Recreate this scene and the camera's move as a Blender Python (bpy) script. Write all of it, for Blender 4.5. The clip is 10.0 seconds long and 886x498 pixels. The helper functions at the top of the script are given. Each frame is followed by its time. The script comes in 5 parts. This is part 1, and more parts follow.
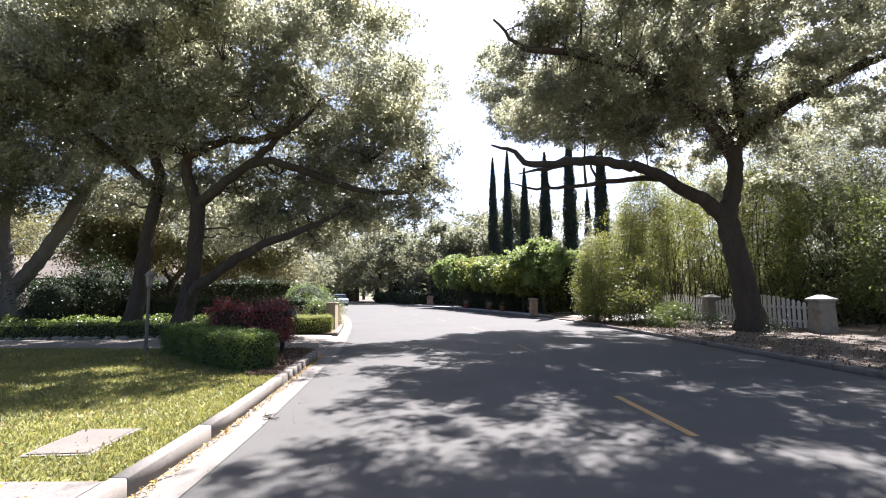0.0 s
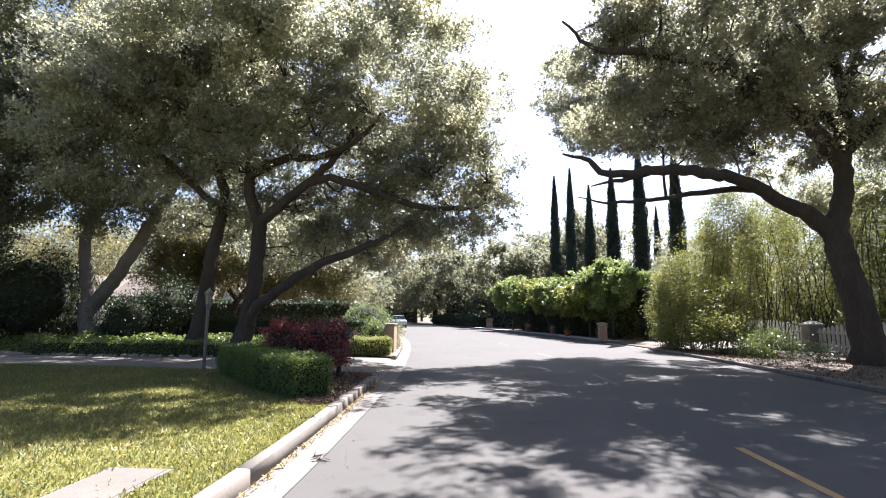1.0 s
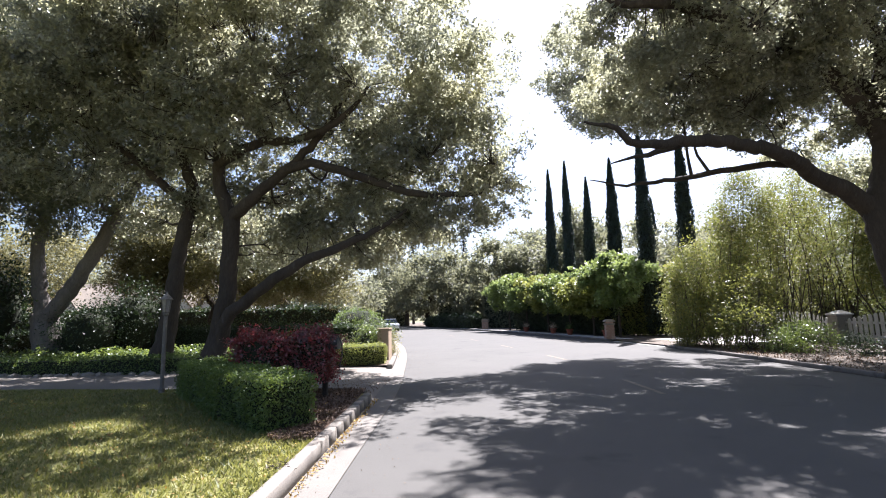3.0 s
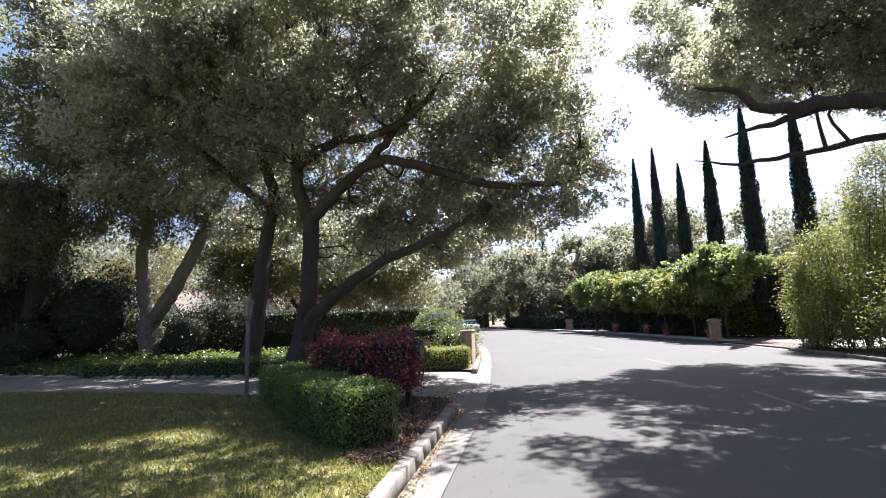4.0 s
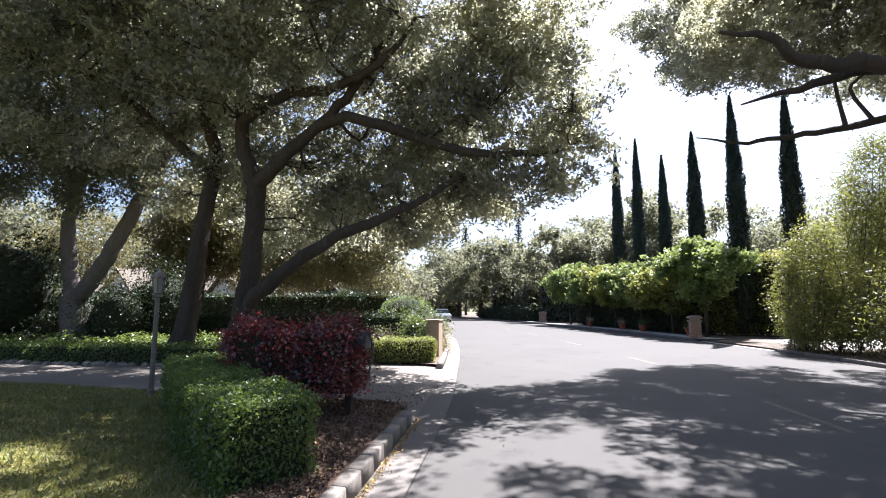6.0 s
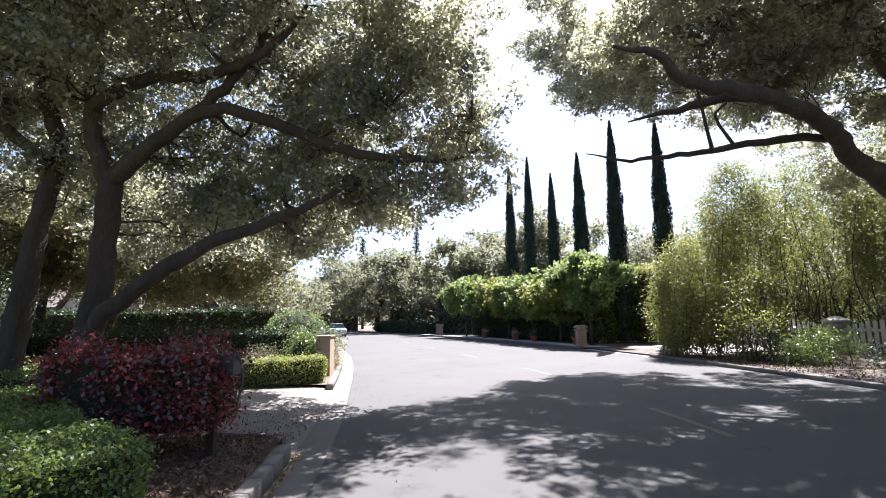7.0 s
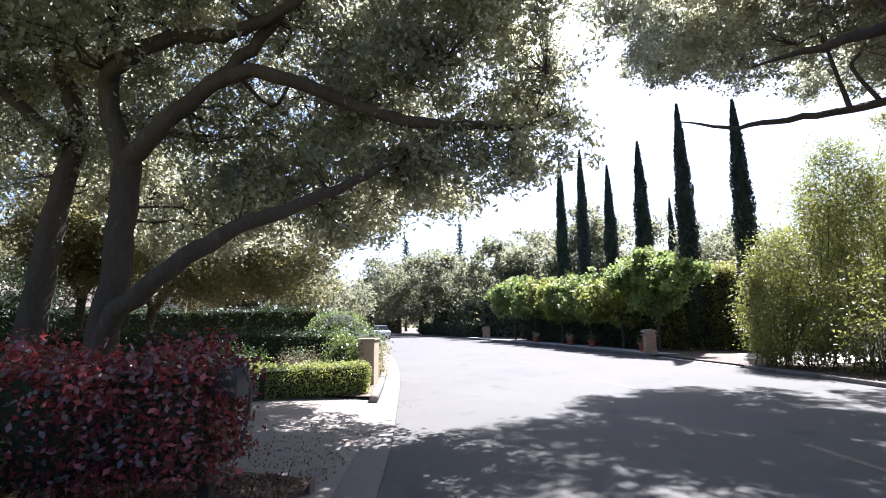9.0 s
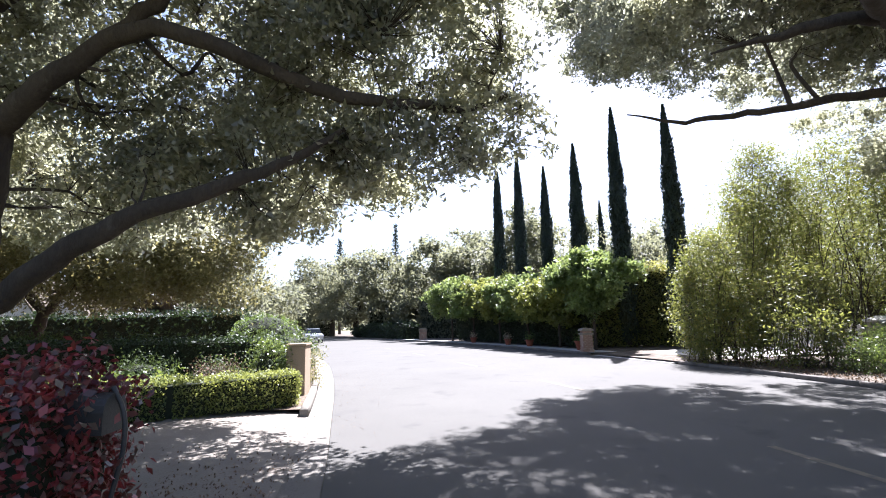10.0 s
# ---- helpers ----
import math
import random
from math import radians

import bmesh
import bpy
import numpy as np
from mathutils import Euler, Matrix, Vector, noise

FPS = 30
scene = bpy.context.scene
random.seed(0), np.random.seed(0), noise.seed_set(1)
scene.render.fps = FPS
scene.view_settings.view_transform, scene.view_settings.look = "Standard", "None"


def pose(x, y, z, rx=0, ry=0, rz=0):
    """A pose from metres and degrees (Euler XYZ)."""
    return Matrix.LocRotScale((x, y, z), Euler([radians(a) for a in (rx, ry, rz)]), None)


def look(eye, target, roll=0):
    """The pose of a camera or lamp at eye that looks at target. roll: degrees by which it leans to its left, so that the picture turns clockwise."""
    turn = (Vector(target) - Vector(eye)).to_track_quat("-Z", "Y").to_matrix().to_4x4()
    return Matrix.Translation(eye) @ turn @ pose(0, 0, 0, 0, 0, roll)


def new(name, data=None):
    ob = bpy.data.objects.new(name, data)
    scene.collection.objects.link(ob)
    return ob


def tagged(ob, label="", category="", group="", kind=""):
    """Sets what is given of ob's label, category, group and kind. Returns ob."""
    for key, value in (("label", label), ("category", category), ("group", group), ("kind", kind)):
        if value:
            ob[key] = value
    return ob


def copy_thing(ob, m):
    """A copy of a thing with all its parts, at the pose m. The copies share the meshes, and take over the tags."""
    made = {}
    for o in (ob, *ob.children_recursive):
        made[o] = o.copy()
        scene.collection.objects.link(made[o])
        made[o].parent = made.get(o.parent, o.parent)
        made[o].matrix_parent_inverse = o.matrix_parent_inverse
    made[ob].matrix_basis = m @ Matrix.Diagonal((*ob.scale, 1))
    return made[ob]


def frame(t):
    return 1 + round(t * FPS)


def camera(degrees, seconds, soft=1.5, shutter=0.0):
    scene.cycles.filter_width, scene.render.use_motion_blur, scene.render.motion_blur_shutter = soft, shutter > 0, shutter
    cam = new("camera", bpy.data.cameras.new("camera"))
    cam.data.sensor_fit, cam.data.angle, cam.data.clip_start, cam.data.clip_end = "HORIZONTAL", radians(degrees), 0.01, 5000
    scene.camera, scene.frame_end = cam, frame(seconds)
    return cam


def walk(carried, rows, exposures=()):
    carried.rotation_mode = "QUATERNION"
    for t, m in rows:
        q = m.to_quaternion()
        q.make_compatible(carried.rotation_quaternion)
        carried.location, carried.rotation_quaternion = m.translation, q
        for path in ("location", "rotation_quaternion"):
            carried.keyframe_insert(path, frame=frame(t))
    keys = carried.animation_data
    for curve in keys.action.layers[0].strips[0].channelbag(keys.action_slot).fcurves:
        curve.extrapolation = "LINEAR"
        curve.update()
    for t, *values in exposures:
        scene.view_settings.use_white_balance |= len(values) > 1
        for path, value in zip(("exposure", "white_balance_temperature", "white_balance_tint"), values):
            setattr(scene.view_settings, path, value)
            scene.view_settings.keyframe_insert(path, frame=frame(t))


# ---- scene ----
EXPOSURE = 2.4
cam = camera(85.15, 10.0, soft=1.0)
ROWS = [
    (0, 0.000, 0.000, 1.615, 0.00, 5.14, 0.23),
    (0.5, -0.081, 0.488, 1.611, 5.45, 5.51, -0.63),
    (1, -0.235, 0.992, 1.611, 6.77, 7.73, -0.49),
    (1.5, -0.376, 1.470, 1.605, 9.40, 7.83, 0.29),
    (2, -0.504, 1.931, 1.591, 10.09, 7.95, 0.88),
    (2.2, -0.557, 2.127, 1.585, 8.13, 7.89, 1.26),
    (3.3, -0.889, 3.221, 1.601, 5.62, 7.97, 1.30),
    (3.5, -0.956, 3.404, 1.616, 8.98, 8.04, 1.09),
    (4, -1.117, 3.844, 1.623, 14.91, 8.29, 1.81),
    (4.5, -1.197, 4.330, 1.617, 19.08, 8.31, 1.42),
    (5, -1.306, 4.776, 1.610, 21.28, 8.42, 0.46),
    (5.5, -1.292, 5.266, 1.598, 15.85, 7.96, 1.12),
    (6, -1.328, 5.687, 1.577, 11.78, 6.96, -0.05),
    (6.2, -1.351, 5.893, 1.581, 5.82, 7.10, 0.53),
    (7.3, -1.354, 6.576, 1.597, -1.05, 9.34, 1.00),
    (7.5, -1.380, 6.780, 1.600, -1.71, 9.98, 0.97),
    (8, -1.526, 7.268, 1.584, 3.21, 10.17, 0.71),
    (8.5, -1.681, 7.742, 1.587, 0.24, 9.19, -0.70),
    (9, -1.785, 8.240, 1.575, 4.71, 8.79, 0.56),
    (9.5, -1.914, 8.625, 1.581, 0.46, 8.75, 1.99),
    (10, -1.974, 9.125, 1.580, -2.94, 8.82, 1.48),
]
walk(cam, [(t, pose(x, y, z, 90 + pitch, roll, yaw)) for t, x, y, z, yaw, pitch, roll in ROWS], [(t, EXPOSURE + d, k, 18) for t, d, k in ((0.0, 0.0, 5950), (0.5, -0.2, 5950), (1.0, 0.03, 5950), (2.0, -0.08, 5900), (7.0, 0.0, 5800), (7.5, 0.2, 5600), (8.0, -0.12, 5650), (8.5, 0.16, 5650), (10.0, 0.18, 5700))])

# ---- light ----
SUN_ELEV, SUN_AZ = 56.0, 27.0  # degrees above the horizon, degrees to the right of +y
sun_dir = Vector((math.sin(radians(SUN_AZ)) * math.cos(radians(SUN_ELEV)), math.cos(radians(SUN_AZ)) * math.cos(radians(SUN_ELEV)), math.sin(radians(SUN_ELEV))))
world = bpy.data.worlds.new("sky")
scene.world = world
world.use_nodes = True
sky = world.node_tree.nodes.new("ShaderNodeTexSky")
sky.sky_type, sky.sun_disc = "NISHITA", False
sky.sun_elevation, sky.sun_rotation = radians(SUN_ELEV), radians(SUN_AZ)
sky.air_density, sky.dust_density = 1.0, 2.6
world.node_tree.nodes["Background"].inputs[1].default_value = 0.046
world.node_tree.links.new(sky.outputs[0], world.node_tree.nodes["Background"].inputs[0])
sun = new("sun", bpy.data.lights.new("sun", "SUN"))
sun.data.energy, sun.data.angle, sun.data.color = 5.0, radians(0.53), (1.0, 0.96, 0.9)
sun.matrix_world = look(sun_dir * 100, (0, 0, 0))


# ---- materials ----
def base_material(name):
    m = bpy.data.materials.new(name)
    m.use_nodes = True
    nt = m.node_tree
    return m, nt, nt.nodes["Principled BSDF"]


def ramp(nt, fac, stops):
    r = nt.nodes.new("ShaderNodeValToRGB")
    e = r.color_ramp.elements
    while len(e) < len(stops):
        e.new(0.5)
    for k, (p, c) in zip(e, stops):
        k.position, k.color = p, (*c, 1)
    nt.links.new(fac, r.inputs[0])
    return r.outputs[0]


def noise_node(nt, scale, detail=4.0, rough=0.6, vec=None):
    n = nt.nodes.new("ShaderNodeTexNoise")
    n.inputs["Scale"].default_value, n.inputs["Detail"].default_value, n.inputs["Roughness"].default_value = scale, detail, rough
    if vec is None:
        vec = nt.nodes.new("ShaderNodeTexCoord").outputs["Object"]
    nt.links.new(vec, n.inputs["Vector"])
    return n.outputs[0]


def mix_color(nt, fac, a, b, blend="MIX"):
    n = nt.nodes.new("ShaderNodeMix")
    n.data_type, n.blend_type = "RGBA", blend
    for s, v in ((0, fac), (6, a), (7, b)):
        if isinstance(v, (int, float)):
            n.inputs[s].default_value = v
        elif isinstance(v, tuple):
            n.inputs[s].default_value = (*v, 1)
        else:
            nt.links.new(v, n.inputs[s])
    return n.outputs[2]


def surface(name, dark, light, coarse=0.6, fine=40.0, rough=0.85, bump=0.3, bump_scale=None, spots=None, spot_scale=3.0, distance=0.01, spot_edge=(0.52, 0.66), stretch=None):
    """A rough surface: a coarse and a fine mottling between two colours, relief, and stains with a shape of their own."""
    m, nt, p = base_material(name)
    co = nt.nodes.new("ShaderNodeTexCoord").outputs["Object"]
    if stretch:
        mp = nt.nodes.new("ShaderNodeMapping")
        mp.inputs["Scale"].default_value = stretch
        nt.links.new(co, mp.inputs[0])
        co = mp.outputs[0]
    mid = tuple((a + b) / 2 for a, b in zip(dark, light))
    a = ramp(nt, noise_node(nt, coarse, 6, 0.62, co), [(0.3, dark), (0.7, light)])
    f = ramp(nt, noise_node(nt, fine, 3, 0.7, co), [(0.3, tuple(c * 0.62 for c in mid)), (0.7, tuple(min(1, c * 1.35) for c in mid))])
    col = mix_color(nt, 0.5, a, f)
    if spots:
        s = ramp(nt, noise_node(nt, spot_scale, 5, 0.65, co), [(spot_edge[0], (0, 0, 0)), (spot_edge[1], (1, 1, 1))])
        col = mix_color(nt, s, col, spots)
    nt.links.new(col, p.inputs["Base Color"])
    p.inputs["Roughness"].default_value = rough
    p.inputs["Specular IOR Level"].default_value = 0.3
    b = nt.nodes.new("ShaderNodeBump")
    b.inputs["Strength"].default_value, b.inputs["Distance"].default_value = bump, distance
    nt.links.new(noise_node(nt, bump_scale or fine, 5, 0.7, co), b.inputs["Height"])
    nt.links.new(b.outputs[0], p.inputs["Normal"])
    return m


def leaf_material(name, colors, through_col, gloss=0.4, translucent=0.35, shine=0.45):
    """Leaves that differ one from another, let light through and shine a little."""
    m, nt, p = base_material(name)
    geo = nt.nodes.new("ShaderNodeNewGeometry")
    n = len(colors)
    col = ramp(nt, geo.outputs["Random Per Island"], [(i / max(1, n - 1), c) for i, c in enumerate(colors)])
    patch = ramp(nt, noise_node(nt, 0.7, 3, 0.5), [(0.3, (0.72, 0.74, 0.78)), (0.7, (1.2, 1.15, 1.0))])
    col = mix_color(nt, 1.0, col, patch, "MULTIPLY")
    nt.links.new(col, p.inputs["Base Color"])
    p.inputs["Roughness"].default_value, p.inputs["Specular IOR Level"].default_value = gloss, shine
    tr = nt.nodes.new("ShaderNodeBsdfTranslucent")
    tcol = mix_color(nt, 1.0, patch, through_col, "MULTIPLY")
    nt.links.new(tcol, tr.inputs[0])
    mx = nt.nodes.new("ShaderNodeMixShader")
    mx.inputs[0].default_value = translucent
    out = nt.nodes["Material Output"]
    nt.links.new(p.outputs[0], mx.inputs[1])
    nt.links.new(tr.outputs[0], mx.inputs[2])
    nt.links.new(mx.outputs[0], out.inputs[0])
    return m


ASPHALT = surface("asphalt", (0.06, 0.0565, 0.05), (0.085, 0.0795, 0.07), 0.35, 160, 0.9, 0.5, 220, (0.051, 0.048, 0.044), 0.9, 0.004, (0.58, 0.7))
GUTTER = surface("gutter_concrete", (0.112, 0.1, 0.085), (0.175, 0.158, 0.136), 1.1, 60, 0.9, 0.4, 90, (0.14, 0.125, 0.105), 2.2, 0.005)
KERB = surface("kerb_concrete", (0.14, 0.122, 0.1), (0.205, 0.184, 0.156), 1.5, 45, 0.9, 0.5, 60, (0.16, 0.14, 0.12), 2.6, 0.006)
KERB_DARK = surface("weathered_kerb", (0.101, 0.086, 0.076), (0.187, 0.166, 0.144), 1.4, 45, 0.92, 0.5, 60, (0.08, 0.07, 0.06), 2.6, 0.006)
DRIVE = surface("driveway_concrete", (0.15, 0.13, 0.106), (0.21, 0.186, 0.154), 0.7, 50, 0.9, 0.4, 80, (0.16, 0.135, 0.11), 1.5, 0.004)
# concrete with full sun painted in: far lighter than the other drive
DRIVE_SUNLIT = surface("sunlit_concrete", (0.42, 0.40, 0.36), (0.55, 0.52, 0.48), 0.7, 50, 0.9, 0.3, 80, (0.35, 0.32, 0.28), 1.5, 0.004)
SOIL = surface("earth", (0.07, 0.05, 0.035), (0.15, 0.11, 0.08), 1.2, 30, 0.95, 0.9, 25, (0.19, 0.15, 0.11), 4.0, 0.03)
MULCH = surface("mulch", (0.05, 0.03, 0.02), (0.14, 0.085, 0.055), 2.5, 45, 0.95, 1.0, 40, (0.2, 0.13, 0.09), 9.0, 0.03)
VERGE = surface("leaf_litter_ground", (0.06, 0.047, 0.035), (0.13, 0.105, 0.08), 0.9, 28, 0.95, 0.9, 30, (0.17, 0.14, 0.11), 3.0, 0.025)
LAWN = surface("lawn_turf", (0.09, 0.095, 0.025), (0.18, 0.17, 0.05), 1.3, 55, 0.95, 0.8, 60, (0.24, 0.21, 0.075), 2.2, 0.02)
MEADOW = surface("distant_ground", (0.10, 0.10, 0.05), (0.18, 0.16, 0.09), 0.1, 6, 0.95, 0.3)
YELLOW = surface("road_yellow", (0.29, 0.18, 0.075), (0.4, 0.25, 0.1), 2.0, 90, 0.8, 0.3, 150, (0.22, 0.165, 0.1), 5.0, 0.003, (0.5, 0.72))
YELLOW_WORN = surface("worn_road_yellow", (0.12, 0.1, 0.075), (0.19, 0.155, 0.105), 2.0, 90, 0.85, 0.3, 150, (0.08, 0.075, 0.065), 6.0, 0.003, (0.46, 0.66))
BARK = surface("oak_bark", (0.03, 0.025, 0.019), (0.08, 0.063, 0.048), 2.2, 18, 0.95, 1.0, 11, (0.1, 0.086, 0.072), 2.8, 0.06, (0.6, 0.75), (1, 1, 0.3))
BARK_PALE = surface("grey_bark", (0.084, 0.074, 0.066), (0.182, 0.161, 0.14), 2.2, 18, 0.95, 1.0, 11, (0.2, 0.18, 0.16), 2.8, 0.05, (0.58, 0.74), (1, 1, 0.35))
# near-black fill that paints the shade deep inside foliage
SHADE_CORE = surface("hedge_inner_shade", (0.012, 0.016, 0.008), (0.03, 0.034, 0.016), 6, 30, 0.98, 0.6)
STONE = surface("pillar_stucco", (0.19, 0.165, 0.13), (0.3, 0.265, 0.215), 1.6, 40, 0.93, 0.5, 60, (0.15, 0.13, 0.105), 2.6, 0.006)
STONE_CAP = surface("pillar_cap", (0.40, 0.38, 0.35), (0.54, 0.52, 0.49), 2.0, 40, 0.9, 0.4, 60, (0.28, 0.26, 0.23), 3.0, 0.006)
TAN = surface("tan_stucco", (0.26, 0.19, 0.125), (0.36, 0.275, 0.19), 1.3, 50, 0.93, 0.4, 90, (0.27, 0.21, 0.15), 2.0, 0.004)
BRICKY = surface("brick_pillar", (0.24, 0.15, 0.11), (0.36, 0.24, 0.18), 3.0, 40, 0.93, 0.6, 50, (0.42, 0.36, 0.3), 4.0, 0.006)
WHITE = surface("weathered_white_paint", (0.42, 0.39, 0.35), (0.62, 0.59, 0.54), 2.0, 30, 0.75, 0.3, 60, (0.33, 0.3, 0.26), 3.0, 0.003)
TERRA = surface("terracotta", (0.2, 0.06, 0.035), (0.3, 0.1, 0.06), 3.0, 40, 0.85, 0.3)
LID = surface("concrete_lid", (0.09, 0.08, 0.066), (0.15, 0.135, 0.112), 2.0, 60, 0.9, 0.4, 90, (0.12, 0.1, 0.08), 4.0, 0.004)
POST = surface("grey_post_paint", (0.09, 0.08, 0.066), (0.15, 0.132, 0.108), 4.0, 60, 0.6, 0.3, 60, (0.22, 0.19, 0.15), 6.0, 0.002)
ROOF = surface("wood_shingle", (0.085, 0.07, 0.055), (0.16, 0.135, 0.11), 1.0, 14, 0.93, 0.7, 16, (0.11, 0.09, 0.07), 2.0, 0.02)
HOUSE = surface("house_white_paint", (0.70, 0.68, 0.64), (0.8, 0.78, 0.74), 0.8, 20, 0.75, 0.2)

OAK_LEAF = leaf_material("oak_leaf", [(0.026, 0.028, 0.019), (0.062, 0.066, 0.045), (0.118, 0.121, 0.09), (0.23, 0.228, 0.185)], (0.61, 0.62, 0.42), 0.24, 0.38, 0.7)
# oak leaf with shade put into its colour, for the left-hand oaks
OAK_LEAF_SHADE = leaf_material("shaded_oak_leaf", [(0.04, 0.046, 0.03), (0.062, 0.068, 0.044), (0.09, 0.094, 0.06)], (0.31, 0.33, 0.18), 0.6, 0.32)
# aerial haze is mixed into this leaf colour: paler and greyer
OAK_LEAF_FAR = leaf_material("hazed_oak_leaf", [(0.05, 0.055, 0.036), (0.08, 0.084, 0.055), (0.115, 0.117, 0.08)], (0.35, 0.36, 0.22), 0.6, 0.36, 0.3)
OLIVE_LEAF = leaf_material("olive_green_leaf", [(0.052, 0.06, 0.024), (0.088, 0.094, 0.038), (0.125, 0.122, 0.055)], (0.32, 0.29, 0.12), 0.42, 0.34)
BOX_LEAF = leaf_material("box_leaf", [(0.036, 0.062, 0.016), (0.06, 0.1, 0.026), (0.09, 0.135, 0.036)], (0.26, 0.36, 0.07), 0.5, 0.28)
LIME_LEAF = leaf_material("lime_hedge_leaf", [(0.07, 0.09, 0.02), (0.12, 0.15, 0.03), (0.19, 0.21, 0.055)], (0.42, 0.45, 0.11), 0.45, 0.33)
RED_LEAF = leaf_material("red_leaf", [(0.028, 0.032, 0.022), (0.05, 0.045, 0.034), (0.085, 0.034, 0.032), (0.15, 0.034, 0.038), (0.32, 0.05, 0.06)], (0.46, 0.07, 0.07), 0.36, 0.3, 0.7)
IVY_LEAF = leaf_material("ivy_leaf", [(0.03, 0.05, 0.016), (0.06, 0.09, 0.028), (0.1, 0.13, 0.045)], (0.26, 0.34, 0.07), 0.3, 0.25)
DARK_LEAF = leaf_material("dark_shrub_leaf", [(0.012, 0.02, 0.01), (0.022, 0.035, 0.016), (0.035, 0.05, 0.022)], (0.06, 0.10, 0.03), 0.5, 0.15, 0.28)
BRIGHT_LEAF = leaf_material("spring_green_leaf", [(0.05, 0.09, 0.022), (0.085, 0.14, 0.032), (0.13, 0.17, 0.06)], (0.33, 0.41, 0.13), 0.45, 0.37)
BAMBOO_LEAF = leaf_material("yellow_green_leaf", [(0.036, 0.054, 0.018), (0.06, 0.08, 0.024), (0.1, 0.11, 0.032), (0.2, 0.165, 0.042)], (0.34, 0.365, 0.085), 0.5, 0.3, 0.3)
# golden leaf colour that paints sunlight on the tall hedge's top
SUNLIT_TOP_LEAF = leaf_material("sunlit_hedge_top_leaf", [(0.07, 0.085, 0.028), (0.12, 0.13, 0.04), (0.2, 0.19, 0.055), (0.28, 0.24, 0.07)], (0.5, 0.48, 0.12), 0.5, 0.4)
SCREEN_LEAF = leaf_material("bamboo_screen_leaf", [(0.03, 0.045, 0.02), (0.055, 0.075, 0.03), (0.085, 0.1, 0.042)], (0.3, 0.35, 0.1), 0.55, 0.27, 0.25)
LAUREL_LEAF = leaf_material("laurel_leaf", [(0.022, 0.04, 0.014), (0.04, 0.065, 0.02), (0.065, 0.09, 0.032)], (0.16, 0.22, 0.06), 0.55, 0.22, 0.28)
CYPRESS_LEAF = leaf_material("cypress_leaf", [(0.012, 0.022, 0.014), (0.022, 0.036, 0.02), (0.034, 0.05, 0.028)], (0.05, 0.08, 0.03), 0.6, 0.12)
GRASS = leaf_material("grass_blade", [(0.042, 0.072, 0.016), (0.09, 0.11, 0.03), (0.17, 0.155, 0.052), (0.24, 0.2, 0.09)], (0.36, 0.36, 0.09), 0.55, 0.33)
DRY_LEAF = leaf_material("fallen_leaf", [(0.20, 0.11, 0.03), (0.30, 0.19, 0.05), (0.42, 0.30, 0.08), (0.16, 0.10, 0.06)], (0.4, 0.25, 0.06), 0.7, 0.2)
LITTER = leaf_material("dry_litter", [(0.06, 0.036, 0.023), (0.11, 0.066, 0.04), (0.19, 0.125, 0.082), (0.075, 0.05, 0.035)], (0.2, 0.14, 0.08), 0.8, 0.1)
PETAL = leaf_material("pale_flower", [(0.5, 0.3, 0.25), (0.6, 0.5, 0.4), (0.12, 0.16, 0.05)], (0.4, 0.35, 0.2), 0.6, 0.3)


# ---- building helpers ----
def link_mesh(name, verts, faces, material, parent=None, label="", smooth=False):
    """One mesh object from arrays of vertices and faces (all faces with the same number of corners)."""
    verts, faces = np.asarray(verts, dtype=np.float32), np.asarray(faces, dtype=np.int32)
    me = bpy.data.meshes.new(name)
    me.vertices.add(len(verts))
    me.vertices.foreach_set("co", verts.ravel())
    k = faces.shape[1]
    me.loops.add(faces.size)
    me.loops.foreach_set("vertex_index", faces.ravel())
    me.polygons.add(len(faces))
    me.polygons.foreach_set("loop_start", np.arange(0, faces.size, k, dtype=np.int32))
    if smooth:
        me.polygons.foreach_set("use_smooth", np.ones(len(faces), dtype=bool))
    me.update(calc_edges=True)
    me.materials.append(material)
    ob = new(name, me)
    if parent:
        ob.parent = parent
    if label:
        ob["label"] = label
    return ob


def part(name, bm, material, parent=None, label="", smooth=False):
    me = bpy.data.meshes.new(name)
    bm.normal_update()
    bm.to_mesh(me)
    bm.free()
    me.materials.append(material)
    if smooth:
        me.polygons.foreach_set("use_smooth", np.ones(len(me.polygons), dtype=bool))
    ob = new(name, me)
    if parent:
        ob.parent = parent
    if label:
        ob["label"] = label
    return ob


def box(bm, x0, x1, y0, y1, z0, z1, bevel=0.0, taper=0.0):
    made = bmesh.ops.create_cube(bm, size=1.0)["verts"]
    for v in made:
        s = 1 - taper * (v.co.z + 0.5)
        v.co = Vector(((x0 + x1) / 2 + v.co.x * (x1 - x0) * s, (y0 + y1) / 2 + v.co.y * (y1 - y0) * s, (z0 + z1) / 2 + v.co.z * (z1 - z0)))
    if bevel:
        edges = list({e for v in made for e in v.link_edges})
        bmesh.ops.bevel(bm, geom=edges, offset=bevel, segments=2, affect="EDGES", profile=0.6)
    return bm


def lathe(bm, profile, sides=20, centre=(0, 0, 0)):
    """Turns a profile of (radius, height) round the upright axis."""
    rings = []
    for r, z in profile:
        rings.append([bm.verts.new((centre[0] + r * math.cos(2 * math.pi * i / sides), centre[1] + r * math.sin(2 * math.pi * i / sides), centre[2] + z)) for i in range(sides)])
    for a, b in zip(rings, rings[1:]):
        for i in range(sides):
            bm.faces.new((a[i], a[(i + 1) % sides], b[(i + 1) % sides], b[i]))
    bm.faces.new(list(reversed(rings[0])))
    bm.faces.new(rings[-1])
    return bm


